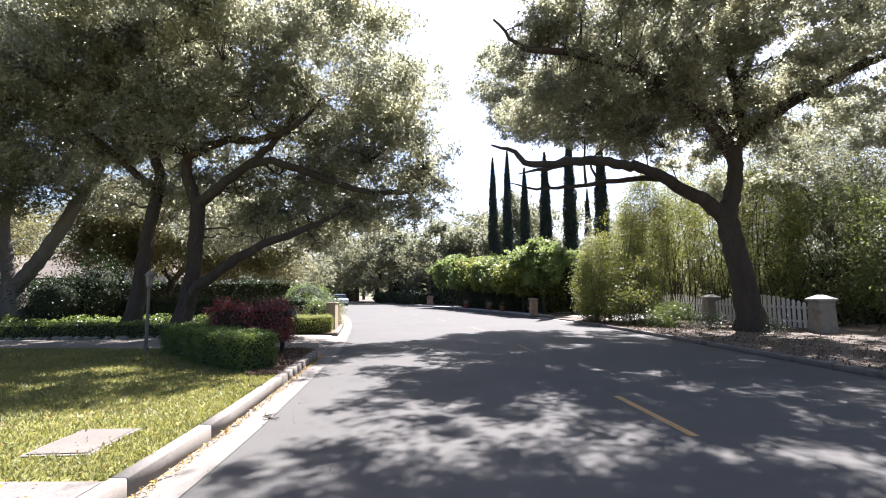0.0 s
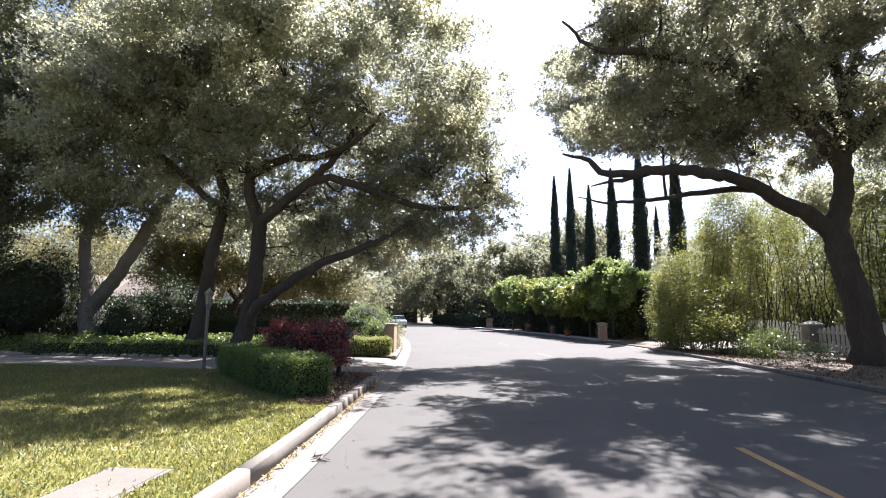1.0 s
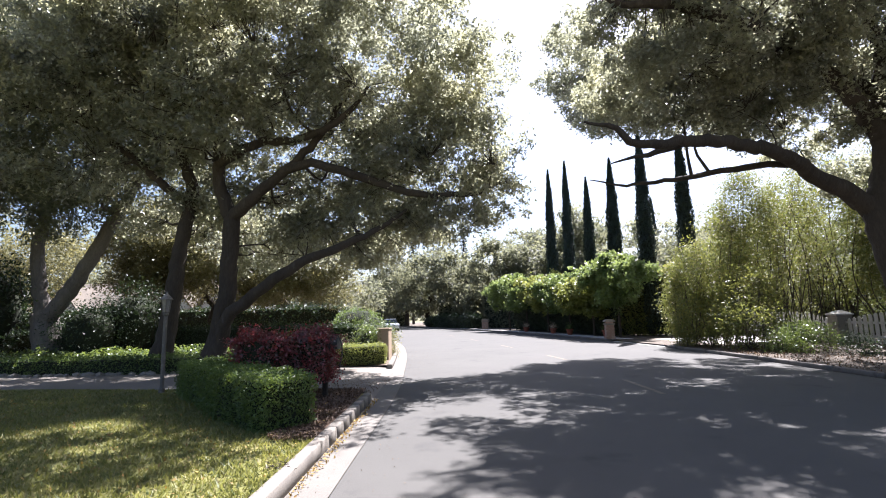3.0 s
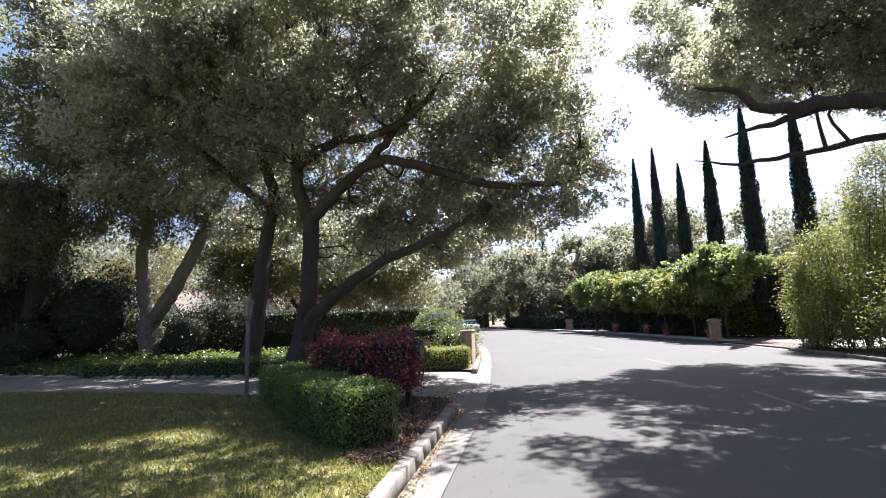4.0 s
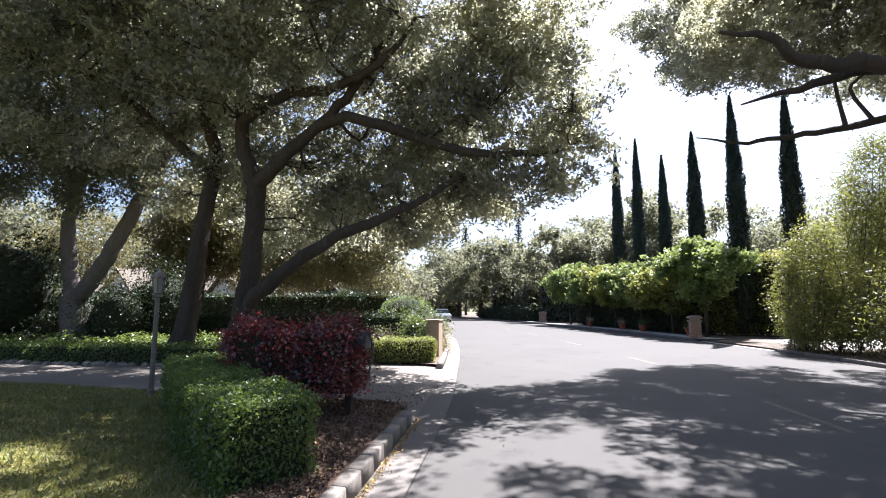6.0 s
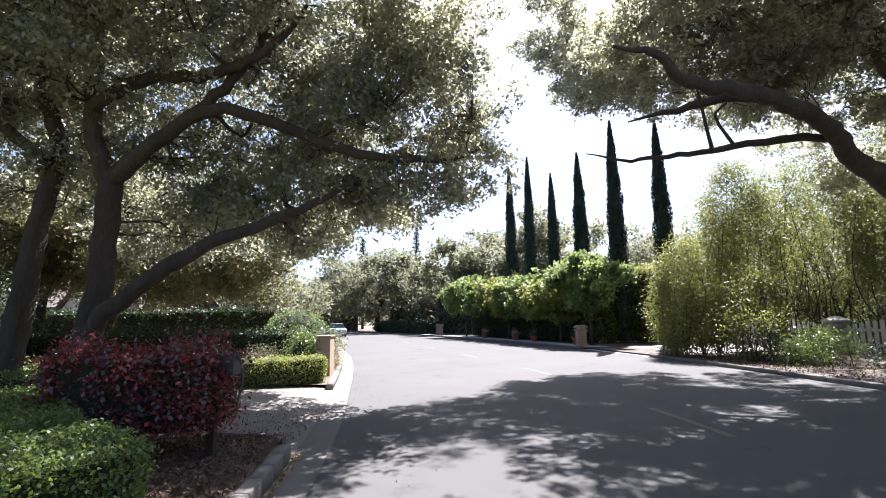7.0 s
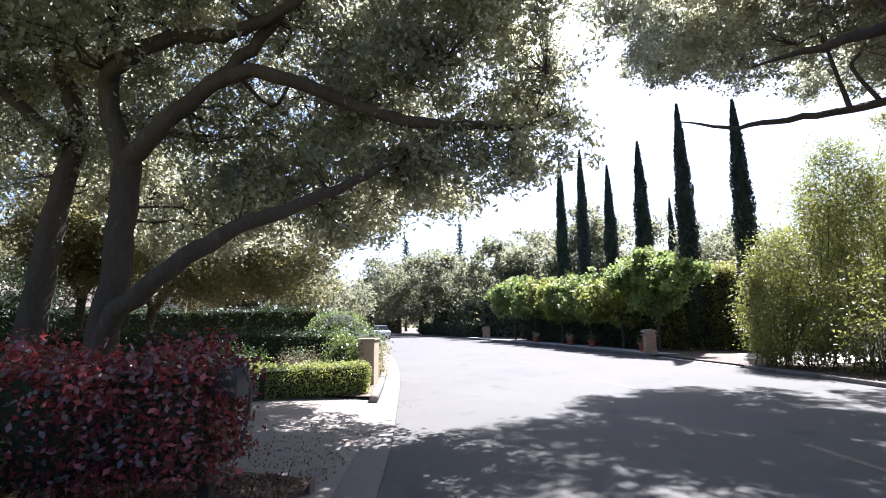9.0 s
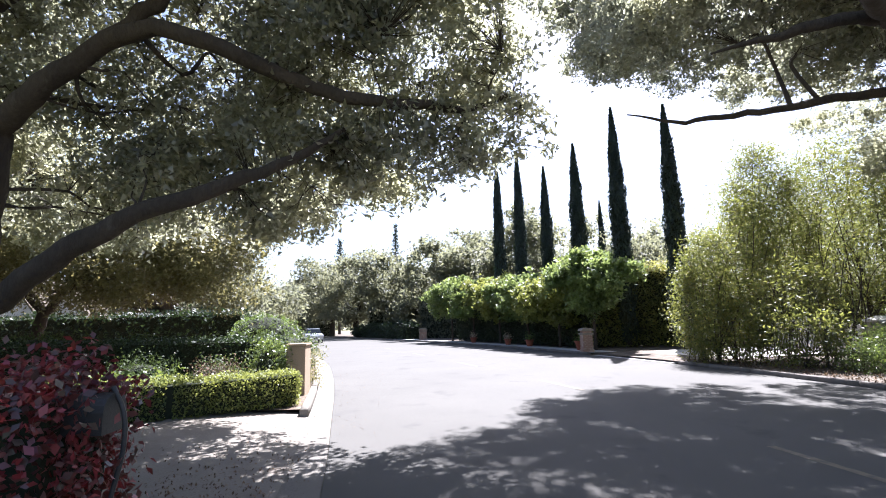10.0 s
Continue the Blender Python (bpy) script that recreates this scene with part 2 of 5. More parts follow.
def smooth_path(points, radii, step=0.25):
    """A Catmull-Rom curve through points, with its radii."""
    p = [np.array(q, float) for q in points]
    p = [2 * p[0] - p[1]] + p + [2 * p[-1] - p[-2]]
    out, rad = [], []
    for i in range(1, len(p) - 2):
        n = max(2, int(np.linalg.norm(p[i + 1] - p[i]) / step))
        for k in range(n):
            u = k / n
            out.append(0.5 * (2 * p[i] + (p[i + 1] - p[i - 1]) * u + (2 * p[i - 1] - 5 * p[i] + 4 * p[i + 1] - p[i + 2]) * u ** 2 + (3 * p[i] - p[i - 1] - 3 * p[i + 1] + p[i + 2]) * u ** 3))
            rad.append(radii[i - 1] * (1 - u) + radii[i] * u)
    out.append(p[-2])
    rad.append(radii[-1])
    return np.array(out), np.array(rad)


def tube(path, rad, sides=10, rough=0.0, rng=None):
    """Vertices and quads of a tapered tube along a path."""
    t = np.gradient(path, axis=0)
    t /= np.linalg.norm(t, axis=1)[:, None] + 1e-9
    a = np.cross(t, (0.31, 0.95, 0.05))
    a /= np.linalg.norm(a, axis=1)[:, None] + 1e-9
    b = np.cross(t, a)
    ang = np.arange(sides) * 2 * math.pi / sides
    r = np.repeat(rad[:, None], sides, 1)
    if rough and rng is not None:
        ridge = rng.normal(0, 1, sides)[None, :] * 0.6 + rng.normal(0, 1, r.shape) * 0.5
        r = r * (1 + rough * ridge)
    v = path[:, None, :] + r[..., None] * (np.cos(ang)[None, :, None] * a[:, None, :] + np.sin(ang)[None, :, None] * b[:, None, :])
    n = len(path)
    i, j = np.meshgrid(np.arange(n - 1), np.arange(sides), indexing="ij")
    f = np.stack([i * sides + j, i * sides + (j + 1) % sides, (i + 1) * sides + (j + 1) % sides, (i + 1) * sides + j], -1).reshape(-1, 4)
    return v.reshape(-1, 3), f


def join(pieces):
    vs, fs, n = [], [], 0
    for v, f in pieces:
        vs.append(v)
        fs.append(f + n)
        n += len(v)
    return np.concatenate(vs), np.concatenate(fs)


def twigs(a, b, r, rng):
    """Thin three-sided twigs from points a to points b, bent in the middle."""
    n = len(a)
    mid = (a + b) / 2 + rng.normal(0, 0.06, (n, 3)) * np.linalg.norm(b - a, axis=1)[:, None]
    d = b - a
    s = np.cross(d, rng.normal(0, 1, (n, 3)))
    s /= np.linalg.norm(s, axis=1)[:, None] + 1e-9
    u = np.cross(d, s)
    u /= np.linalg.norm(u, axis=1)[:, None] + 1e-9
    rings = []
    for c, k in ((a, 1.0), (mid, 0.7), (b, 0.3)):
        for ang in (0, 2.1, 4.2):
            rings.append(c + (r * k)[:, None] * (math.cos(ang) * s + math.sin(ang) * u))
    v = np.stack(rings, 1).reshape(-1, 3)
    q = []
    for k in (0, 3):
        for j in range(3):
            q.append((k + j, k + (j + 1) % 3, k + 3 + (j + 1) % 3, k + 3 + j))
    f = (np.arange(n) * 9)[:, None, None] + np.array(q)[None]
    return v, f.reshape(-1, 4)


def leaves(centres, size, rng, wide=0.5, normal=None, bias=0.5, droop=0.0, whole=False):
    """A pointed leaf at each centre, folded and four-cornered where whole. normal: the way that the leaves face, as far as bias goes."""
    n = len(centres)
    s = size * rng.uniform(0.65, 1.35, n)[:, None]
    d = rng.normal(0, 1, (n, 3))
    d[:, 2] -= droop
    d /= np.linalg.norm(d, axis=1)[:, None]
    nn = rng.normal(0, 1, (n, 3))
    if normal is not None:
        nn = nn * (1 - bias) + normal * bias * 2
    side = np.cross(d, nn)
    side /= np.linalg.norm(side, axis=1)[:, None] + 1e-9
    if not whole:
        v = np.stack([centres - d * s * 0.5 - side * s * wide * 0.2, centres + side * s * wide * 0.8 - d * s * 0.1, centres + d * s * 0.6], 1)
        return v.reshape(-1, 3), np.arange(3 * n).reshape(-1, 3)
    up = np.cross(side, d)
    fold = up * s * rng.uniform(0.0, 0.16, n)[:, None]
    v = np.stack([centres - d * s * 0.5, centres + side * s * wide * 0.5 + fold - d * s * 0.05, centres + d * s * 0.5, centres - side * s * wide * 0.5 + fold - d * s * 0.05], 1)
    return v.reshape(-1, 3), np.arange(4 * n).reshape(-1, 4)


def gap_noise(p, rng, scale):
    g = np.zeros(len(p))
    for k in range(5):
        w = rng.normal(0, 1, 3)
        w *= scale * (1 + 0.5 * k) / np.linalg.norm(w)
        g += np.sin(p @ w + rng.uniform(0, 6.28))
    return g


def in_blobs(blobs, n, rng, shell=0.55, gaps=0.3, gap_scale=1.6):
    """Points in a union of ellipsoids, denser towards their outside, with gaps. blobs: x, y, z, rx, ry, rz."""
    b = np.array(blobs, float)
    share = (b[:, 3] * b[:, 4] * b[:, 5]) ** 0.75
    out = []
    for row, k in zip(b, (share / share.sum() * n * (1 + gaps) * 1.1).astype(int) + 1):
        d = rng.normal(0, 1, (k, 3))
        d /= np.linalg.norm(d, axis=1)[:, None]
        out.append(row[:3] + d * (rng.uniform(0, 1, k) ** (0.33 * (1 - shell) + 0.02 * shell))[:, None] * row[3:] * rng.uniform(0.82, 1.06, k)[:, None])
    p = np.concatenate(out)
    g = gap_noise(p, rng, gap_scale)
    p = p[g > np.quantile(g, gaps)]
    return p[rng.permutation(len(p))[:n]]


def nearest(points, skeleton, chunk=2000):
    idx, dist = [], []
    for i in range(0, len(points), chunk):
        d = ((points[i:i + chunk, None, :] - skeleton[None]) ** 2).sum(-1)
        j = d.argmin(1)
        idx.append(j)
        dist.append(np.sqrt(d[np.arange(len(j)), j]))
    return np.concatenate(idx), np.concatenate(dist)


def make_tree(name, at, limbs, blobs, clumps, per_clump, leaf, leaf_mat, bark_mat, seed, label, boughs=40, clump=0.32, gaps=0.3, gap_scale=1.6, shell=0.55, bough_r=0.05, group="", trunk_sides=14, wide=0.55, lumps=0, lump=0.8):
    """A tree: limbs are (points, radii), the first of them the trunk; blobs shape the crown."""
    rng = np.random.default_rng(seed)
    at = np.array(at, float)
    root = tagged(new(name), label, "tree", group)
    root.location = at
    skeleton, k = [], 0
    for pts, rad in limbs:
        path, r = smooth_path(pts, rad, 0.22)
        path = path + rng.normal(0, 0.02, path.shape) * (np.arange(len(path)) > 0)[:, None]
        v, f = tube(path, r, trunk_sides if k == 0 else 10, 0.07, rng)
        link_mesh("trunk" if k == 0 else "limb", v - at, f, bark_mat, root, smooth=True)
        skeleton.append(path[int(len(path) * (0.55 if k == 0 else 0.2)):])
        k += 1
    skel = np.concatenate(skeleton)
    pieces = []
    ends = in_blobs(blobs, boughs, rng, 0.3, 0.0)
    more = []
    for e in ends:
        if np.linalg.norm(skel - e, axis=1).min() > 3.3:
            continue
        d = np.linalg.norm(skel - e, axis=1) + np.maximum(0, skel[:, 2] - e[2]) * 0.6
        s = skel[d.argmin()]
        if min(np.linalg.norm(q[-1] - s) for q in skeleton) < 0.9 and np.linalg.norm(e - s) > 1.1:
            continue
        far = np.linalg.norm(e - s)
        a = s + (e - s) * 0.22 + rng.normal(0, 0.06, 3) * far
        m = s + (e - s) * 0.48 + rng.normal(0, 0.08, 3) * far + np.array((0, 0, 0.08 * far))
        q = s + (e - s) * 0.76 + rng.normal(0, 0.07, 3) * far
        r0 = bough_r * rng.uniform(0.7, 1.3) * min(1.5, 0.4 + np.linalg.norm(e - s) / 4)
        path, r = smooth_path([s, a, m, q, e], [r0, r0 * 0.75, r0 * 0.55, r0 * 0.34, r0 * 0.12], 0.25)
        pieces.append(tube(path, r, 6, 0.05, rng))
        more.append(path)
    skel2 = np.concatenate([skel] + more) if more else skel
    if lumps:
        heart = in_blobs(blobs, lumps, rng, shell, gaps, gap_scale)
        size = lump * rng.uniform(0.55, 1.25, len(heart))
        c = in_blobs(np.concatenate([heart, np.stack([size, size, size * 0.62], 1)], 1), clumps, rng, 0.5, 0.12, 3.0)
    else:
        c = in_blobs(blobs, clumps, rng, shell, gaps, gap_scale)
    if more:
        tips = np.concatenate([q[len(q) // 2:] for q in more])
        tips = tips[rng.permutation(len(tips))[:max(30, clumps // 7)]]
        c = np.concatenate([c, tips + rng.normal(0, 0.22, tips.shape)])
    j, dist = nearest(c, skel2)
    ok = dist < 1.1
    pieces.append(twigs(skel2[j[ok]], c[ok], 0.006 + 0.006 * dist[ok], rng))
    v, f = join(pieces)
    tagged(link_mesh("branchwork", v - at, f, bark_mat, root), kind="stuff")
    n = int(len(c) * per_clump)
    w = rng.integers(0, len(c), n)
    size = clump * rng.uniform(0.6, 1.5, len(c))
    p = c[w] + rng.normal(0, 1, (n, 3)) * size[w][:, None] * (1, 1, 0.75)
    up = np.tile((0.0, 0.0, 1.0), (n, 1))
    v, f = leaves(p, leaf, rng, wide, up, 0.35, droop=0.3)
    link_mesh("crown", v - at, f, leaf_mat, root)
    return root


def hedge_points(path, width, height, density, rng, rough=0.05, z=0.1, top_extra=1.0):
    """Points and outward directions on the surface of a clipped hedge that runs along a path on the ground."""
    path = np.array(path, float)
    seg = np.diff(path, axis=0)
    length = np.linalg.norm(seg, axis=1)
    cum = np.concatenate([[0], np.cumsum(length)])
    girth = 2 * height + width * top_extra
    n = int(cum[-1] * girth * density)
    s = rng.uniform(0, cum[-1], n)
    i = np.clip(np.searchsorted(cum, s, "right") - 1, 0, len(seg) - 1)
    d = seg[i] / length[i][:, None]
    base = path[i] + d * (s - cum[i])[:, None]
    side = np.stack([d[:, 1], -d[:, 0]], 1)
    g = rng.uniform(0, girth, n)
    off = np.where(g < height, -width / 2, np.where(g < 2 * height, width / 2, (g - 2 * height) / (width * top_extra) * width - width / 2))
    hz = np.where(g < height, g, np.where(g < 2 * height, g - height, height))
    nrm = np.zeros((n, 3))
    nrm[:, :2] = side * np.where(g < height, -1, np.where(g < 2 * height, 1, 0))[:, None]
    nrm[:, 2] = g >= 2 * height
    p = np.concatenate([base + side * off[:, None], (z + hz)[:, None]], 1)
    ends = []
    for k, e, dd in ((0, path[0], -seg[0] / length[0]), (1, path[-1], seg[-1] / length[-1])):
        m = int(width * height * density)
        sd = np.array([dd[1], -dd[0]])
        q = np.concatenate([e + sd * rng.uniform(-width / 2, width / 2, m)[:, None], (z + rng.uniform(0, height, m))[:, None]], 1)
        ends.append((q, np.tile((dd[0], dd[1], 0), (m, 1))))
    p = np.concatenate([p] + [q for q, _ in ends])
    nrm = np.concatenate([nrm] + [q for _, q in ends])
    low = gap_noise(p, rng, 4.0)[:, None] * rough * 0.35
    return p + nrm * (low + rng.normal(-0.01, rough, (len(p), 1))), nrm


def make_hedge(path, width, height, leaf, density, leaf_mat, seed, label, z=0.1, rough=0.04, group="", name="hedge", foot=0.0):
    rng = np.random.default_rng(seed)
    root = tagged(new(name), label, "hedge", group)
    at = np.array((path[0][0], path[0][1], z))
    root.location = at
    p, nrm = hedge_points(path, width, height - foot, density, rng, rough, z + foot)
    v, f = leaves(p, leaf, rng, 0.6, nrm, 0.45, whole=leaf < 0.06)
    link_mesh("foliage", v - at, f, leaf_mat, root)
    bm = bmesh.new()
    pts = np.array(path, float)
    t = np.gradient(pts, axis=0)
    t /= np.linalg.norm(t, axis=1)[:, None]
    inner = width / 2 - 0.07
    rings = []
    for k, (q, d) in enumerate(zip(pts, t)):
        q = q + d * (0.07 if k == 0 else -0.07 if k == len(pts) - 1 else 0)
        s = np.array((d[1], -d[0])) * inner
        rings.append([bm.verts.new(Vector((*c, zz)) - Vector(at)) for c, zz in ((q - s, z + foot + 0.02), (q - s, z + height - 0.07), (q + s, z + height - 0.07), (q + s, z + foot + 0.02))])
    for a, b in zip(rings, rings[1:]):
        for i in range(4):
            bm.faces.new((a[i], a[(i + 1) % 4], b[(i + 1) % 4], b[i]))
    bm.faces.new(rings[0])
    bm.faces.new(list(reversed(rings[-1])))
    part("inside", bm, SHADE_CORE, root)
    m = max(4, int(np.linalg.norm(np.diff(pts, axis=0), axis=1).sum() / 0.45))
    u = rng.uniform(0, len(pts) - 1.001, m)
    i = u.astype(int)
    b0 = pts[i] + (pts[i + 1] - pts[i]) * (u - i)[:, None] + rng.normal(0, width * 0.12, (m, 2))
    a = np.concatenate([b0, np.full((m, 1), z - 0.03)], 1)
    b = a + np.concatenate([rng.normal(0, 0.08, (m, 2)), np.full((m, 1), max(0.25, foot + 0.3))], 1)
    v, f = twigs(a, b, np.full(m, 0.022), rng)
    if foot:
        a2 = np.repeat(a, 3, 0) + rng.normal(0, 0.05, (3 * m, 3)) * (1, 1, 0)
        b2 = a2 + np.concatenate([rng.normal(0, 0.16, (3 * m, 2)), np.full((3 * m, 1), foot + 0.35)], 1)
        v, f = join([(v, f), twigs(a2, b2, np.full(3 * m, 0.013), rng)])
    tagged(link_mesh("stemwork", v - at, f, BARK, root), kind="stuff")
    return root


def make_shrub(blobs, n, leaf, leaf_mat, seed, label, name="shrub", stems=14, gaps=0.25, per=14, clump=0.14, shell=0.6, wide=0.5, core=0.0, base=None, group="", stem_r=0.014, droop=0.2, bark=None):
    """A loose shrub: stems from the ground, foliage in a union of ellipsoids."""
    rng = np.random.default_rng(seed)
    b = np.array(blobs, float)
    foot = np.array(base if base else (b[:, 0].mean(), b[:, 1].mean(), max(0.0, (b[:, 2] - b[:, 5]).min())))
    root = tagged(new(name), label, "shrub", group)
    root.location = foot
    c = in_blobs(blobs, max(8, n // per), rng, shell, gaps, 2.2)
    c = c[c[:, 2] > foot[2] + 0.03]
    w = rng.integers(0, len(c), n)
    p = c[w] + rng.normal(0, clump, (n, 3))
    p[:, 2] = np.maximum(p[:, 2], foot[2] + 0.02)
    v, f = leaves(p, leaf, rng, wide, np.tile((0.0, 0, 1.0), (n, 1)), 0.35, droop=droop)
    link_mesh("foliage", v - foot, f, leaf_mat, root)
    pieces = []
    ends = in_blobs(blobs, stems, rng, 0.3, 0)
    for e in ends:
        row = b[((b[:, :2] - e[:2]) ** 2).sum(1).argmin()]
        a = np.array((row[0] + rng.normal(0, row[3] * 0.3), row[1] + rng.normal(0, row[4] * 0.3), foot[2] - 0.04))
        m = (a + e) / 2 + rng.normal(0, 0.06, 3) * np.linalg.norm(e - a) + (e - a) * (0, 0, 0.1)
        path, r = smooth_path([a, m, e], [stem_r, stem_r * 0.75, stem_r * 0.3], 0.25)
        pieces.append(tube(path, r, 5))
    skel = np.concatenate([q for q, _ in pieces])
    j, dist = nearest(c, skel)
    some = np.arange(0, len(c), 3)
    pieces.append(twigs(skel[j[some]], c[some], 0.004 + 0.002 * dist[some], rng))
    v, f = join(pieces)
    tagged(link_mesh("stemwork", v - foot, f, bark or BARK, root), kind="stuff")
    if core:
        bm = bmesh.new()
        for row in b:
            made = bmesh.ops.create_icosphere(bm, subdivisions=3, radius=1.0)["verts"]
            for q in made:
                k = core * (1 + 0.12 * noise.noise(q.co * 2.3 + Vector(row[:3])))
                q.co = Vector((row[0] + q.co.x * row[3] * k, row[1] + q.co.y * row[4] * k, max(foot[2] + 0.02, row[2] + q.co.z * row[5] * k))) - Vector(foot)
        tagged(part("inside", bm, SHADE_CORE, root), kind="stuff")
    return root


def curve_x(table):
    ys, xs = [r[0] for r in table], [r[1] for r in table]
    fine = np.linspace(ys[0], ys[-1], 600)
    raw = np.interp(fine, ys, xs)
    k = np.exp(-np.linspace(-2, 2, 21) ** 2)
    soft = np.convolve(np.pad(raw, 10, mode="reflect", reflect_type="odd"), k / k.sum(), "valid")
    return lambda y: np.interp(y, fine, soft)


# ---- the plan: kerb lines as x by y ----
left_kerb = curve_x([(-30, -2.2), (0, -2.45), (4, -2.5), (6, -2.6), (8, -2.78), (10, -2.95), (12.4, -3.15), (15, -3.45), (17.5, -3.85), (20.5, -4.3), (24, -4.9), (29, -5.9), (36, -7.7), (47, -10.7), (58, -14.2), (76, -22), (98, -34), (140, -66)])
right_kerb = curve_x([(-30, 8.4), (8, 8.15), (14, 7.9), (19, 7.6), (24, 7.15), (27, 6.7), (32, 5.6), (40, 3.4), (49, 0.3), (58, -3.2), (72, -9.5), (95, -21.5), (140, -50)])
GUTTER_W = 0.42


def strip(name, xa, xb, ys, za, zb, material, label, kind="structure", across=6, parent=None, thick=0.0):
    """A sheet between two lines x(y)."""
    ys = np.asarray(ys, float)
    u = np.linspace(0, 1, across)
    a, b = xa(ys), xb(ys)
    x = a[:, None] + (b - a)[:, None] * u
    z = za + (zb - za) * u[None, :] + np.zeros_like(x)
    v = np.stack([x, np.repeat(ys[:, None], across, 1), z], -1).reshape(-1, 3)
    i, j = np.meshgrid(np.arange(len(ys) - 1), np.arange(across - 1), indexing="ij")
    f = np.stack([i * across + j, i * across + j + 1, (i + 1) * across + j + 1, (i + 1) * across + j], -1).reshape(-1, 4)
    ob = link_mesh(name, v, f, material, parent)
    return tagged(ob, label, name.replace("_", " "), kind=kind)


bm = bmesh.new()
bmesh.ops.create_grid(bm, x_segments=8, y_segments=8, size=1500)
tagged(part("ground", bm, MEADOW), "dry grassy ground running out to the horizon", "ground", kind="structure").location = (0, 0, -0.06)

road_ys = np.concatenate([np.arange(-30, 60, 0.5), np.arange(60, 140.1, 1.5)])
tagged(strip("road", lambda y: left_kerb(y) + GUTTER_W, lambda y: right_kerb(y) - 0.02, road_ys, 0.0, 0.0, ASPHALT, "grey worn asphalt street with dappled tree shade", across=10), category="road")
tagged(strip("gutter", lambda y: left_kerb(y) - 0.01, lambda y: left_kerb(y) + GUTTER_W - 0.005, np.arange(-30, 140, 0.5), -0.012, 0.004, GUTTER, "pale dusty concrete gutter strip beside the kerb", across=4), category="gutter")


def kerb_stone(name, edge, y0, y1, parent, sign, material, h=0.15, w=0.16):
    """One length of kerb with rounded top edges; sign: -1 to the left of the line, 1 to its right."""
    n = max(2, int((y1 - y0) / 0.6) + 1)
    ys = np.linspace(y0 + 0.006, y1 - 0.006, n)
    prof = [(0, -0.05), (0.01, h - 0.014), (0.02, h), (w - 0.014, h), (w, h - 0.012), (w, -0.05)]
    v = np.array([[edge(y) + sign * o, y, z] for y in ys for o, z in prof])
    k = len(prof)
    f = [(i * k + j, i * k + (j + 1) % k, (i + 1) * k + (j + 1) % k, (i + 1) * k + j) for i in range(n - 1) for j in range(k)]
    me = link_mesh(name, v, np.array(f), material, parent)
    caps = bmesh.new()
    caps.from_mesh(me.data)
    caps.verts.ensure_lookup_table()
    caps.faces.new([caps.verts[j] for j in range(k)])
    caps.faces.new([caps.verts[(n - 1) * k + j] for j in reversed(range(k))])
    bmesh.ops.recalc_face_normals(caps, faces=caps.faces)
    caps.to_mesh(me.data)
    caps.free()
    return me


kerb_l = tagged(new("kerb"), "pale concrete kerb edging the lawn, in jointed lengths", "kerb", kind="structure")
for y0, y1 in [(-30, -14), (-14, -6), (-6, -1), (-1, 2.3), (2.3, 4.0), (4.0, 5.55), (5.55, 9.1)] + [(9.1 + 0.418 * i, 9.1 + 0.418 * (i + 1)) for i in range(8)]:
    kerb_stone("kerb_stone", left_kerb, y0, y1, kerb_l, -1, KERB)
for i in range(34):
    kerb_stone("kerb_stone", left_kerb, 18.2 + 3.5 * i, 21.7 + 3.5 * i, kerb_l, -1, KERB, 0.13)
kerb_r = tagged(new("kerb"), "weathered low concrete kerb along the verge", "kerb", kind="structure")
for i in range(18):
    kerb_stone("kerb_stone", right_kerb, -30 + 3.09 * i, -30 + 3.09 * (i + 1), kerb_r, 1, KERB_DARK, 0.11, 0.2)
for i in range(30):
    kerb_stone("kerb_stone", right_kerb, 31.3 + 3.6 * i, 34.9 + 3.6 * i, kerb_r, 1, KERB_DARK, 0.12, 0.18)

# verges, lawn and drives
for ys, right in ((np.arange(-30, 12.5, 1.412), None), (np.linspace(12.42, 18.5, 6), -6.3), (np.linspace(18.5, 140, 84), None)):
    strip("left_verge", lambda y: left_kerb(y) * 0 - 120, (lambda y: left_kerb(y) - 0.15) if right is None else (lambda y: left_kerb(y) * 0 - 6.3), ys, 0.09, 0.09, SOIL, "bare earth and leaf litter under the trees", across=20)
strip("right_verge", lambda y: right_kerb(y) + 0.19, lambda y: right_kerb(y) * 0 + 120, np.arange(-30, 140.1, 1.5), 0.085, 0.3, VERGE, "dusty verge strewn with fallen leaves", across=30)


def sheet_y(name, ya, yb, xs, za, zb, material, label, across=8):
    """A sheet between two lines y(x)."""
    xs = np.asarray(xs, float)
    u = np.linspace(0, 1, across)
    a, b = ya(xs), yb(xs)
    y = a[:, None] + (b - a)[:, None] * u
    z = za(xs)[:, None] * np.ones_like(y)
    v = np.stack([np.repeat(xs[:, None], across, 1), y, z], -1).reshape(-1, 3)
    i, j = np.meshgrid(np.arange(len(xs) - 1), np.arange(across - 1), indexing="ij")
    f = np.stack([i * across + j, (i + 1) * across + j, (i + 1) * across + j + 1, i * across + j + 1], -1).reshape(-1, 4)
    return tagged(link_mesh(name, v, f, material), label, name.replace("_", " "), kind="structure")


def drive_near(x):
    return np.interp(x, [-40, -20, -16, -10.7, -7.6, -3.2], [15.5, 13.9, 13.4, 13.5, 13.15, 12.46])


def drive_far(x):
    return np.interp(x, [-40, -20, -14, -10.5, -7.5, -6.2, -4.4, -3.6], [19, 16.4, 16.0, 16.4, 17.1, 17.6, 18.4, 18.6])


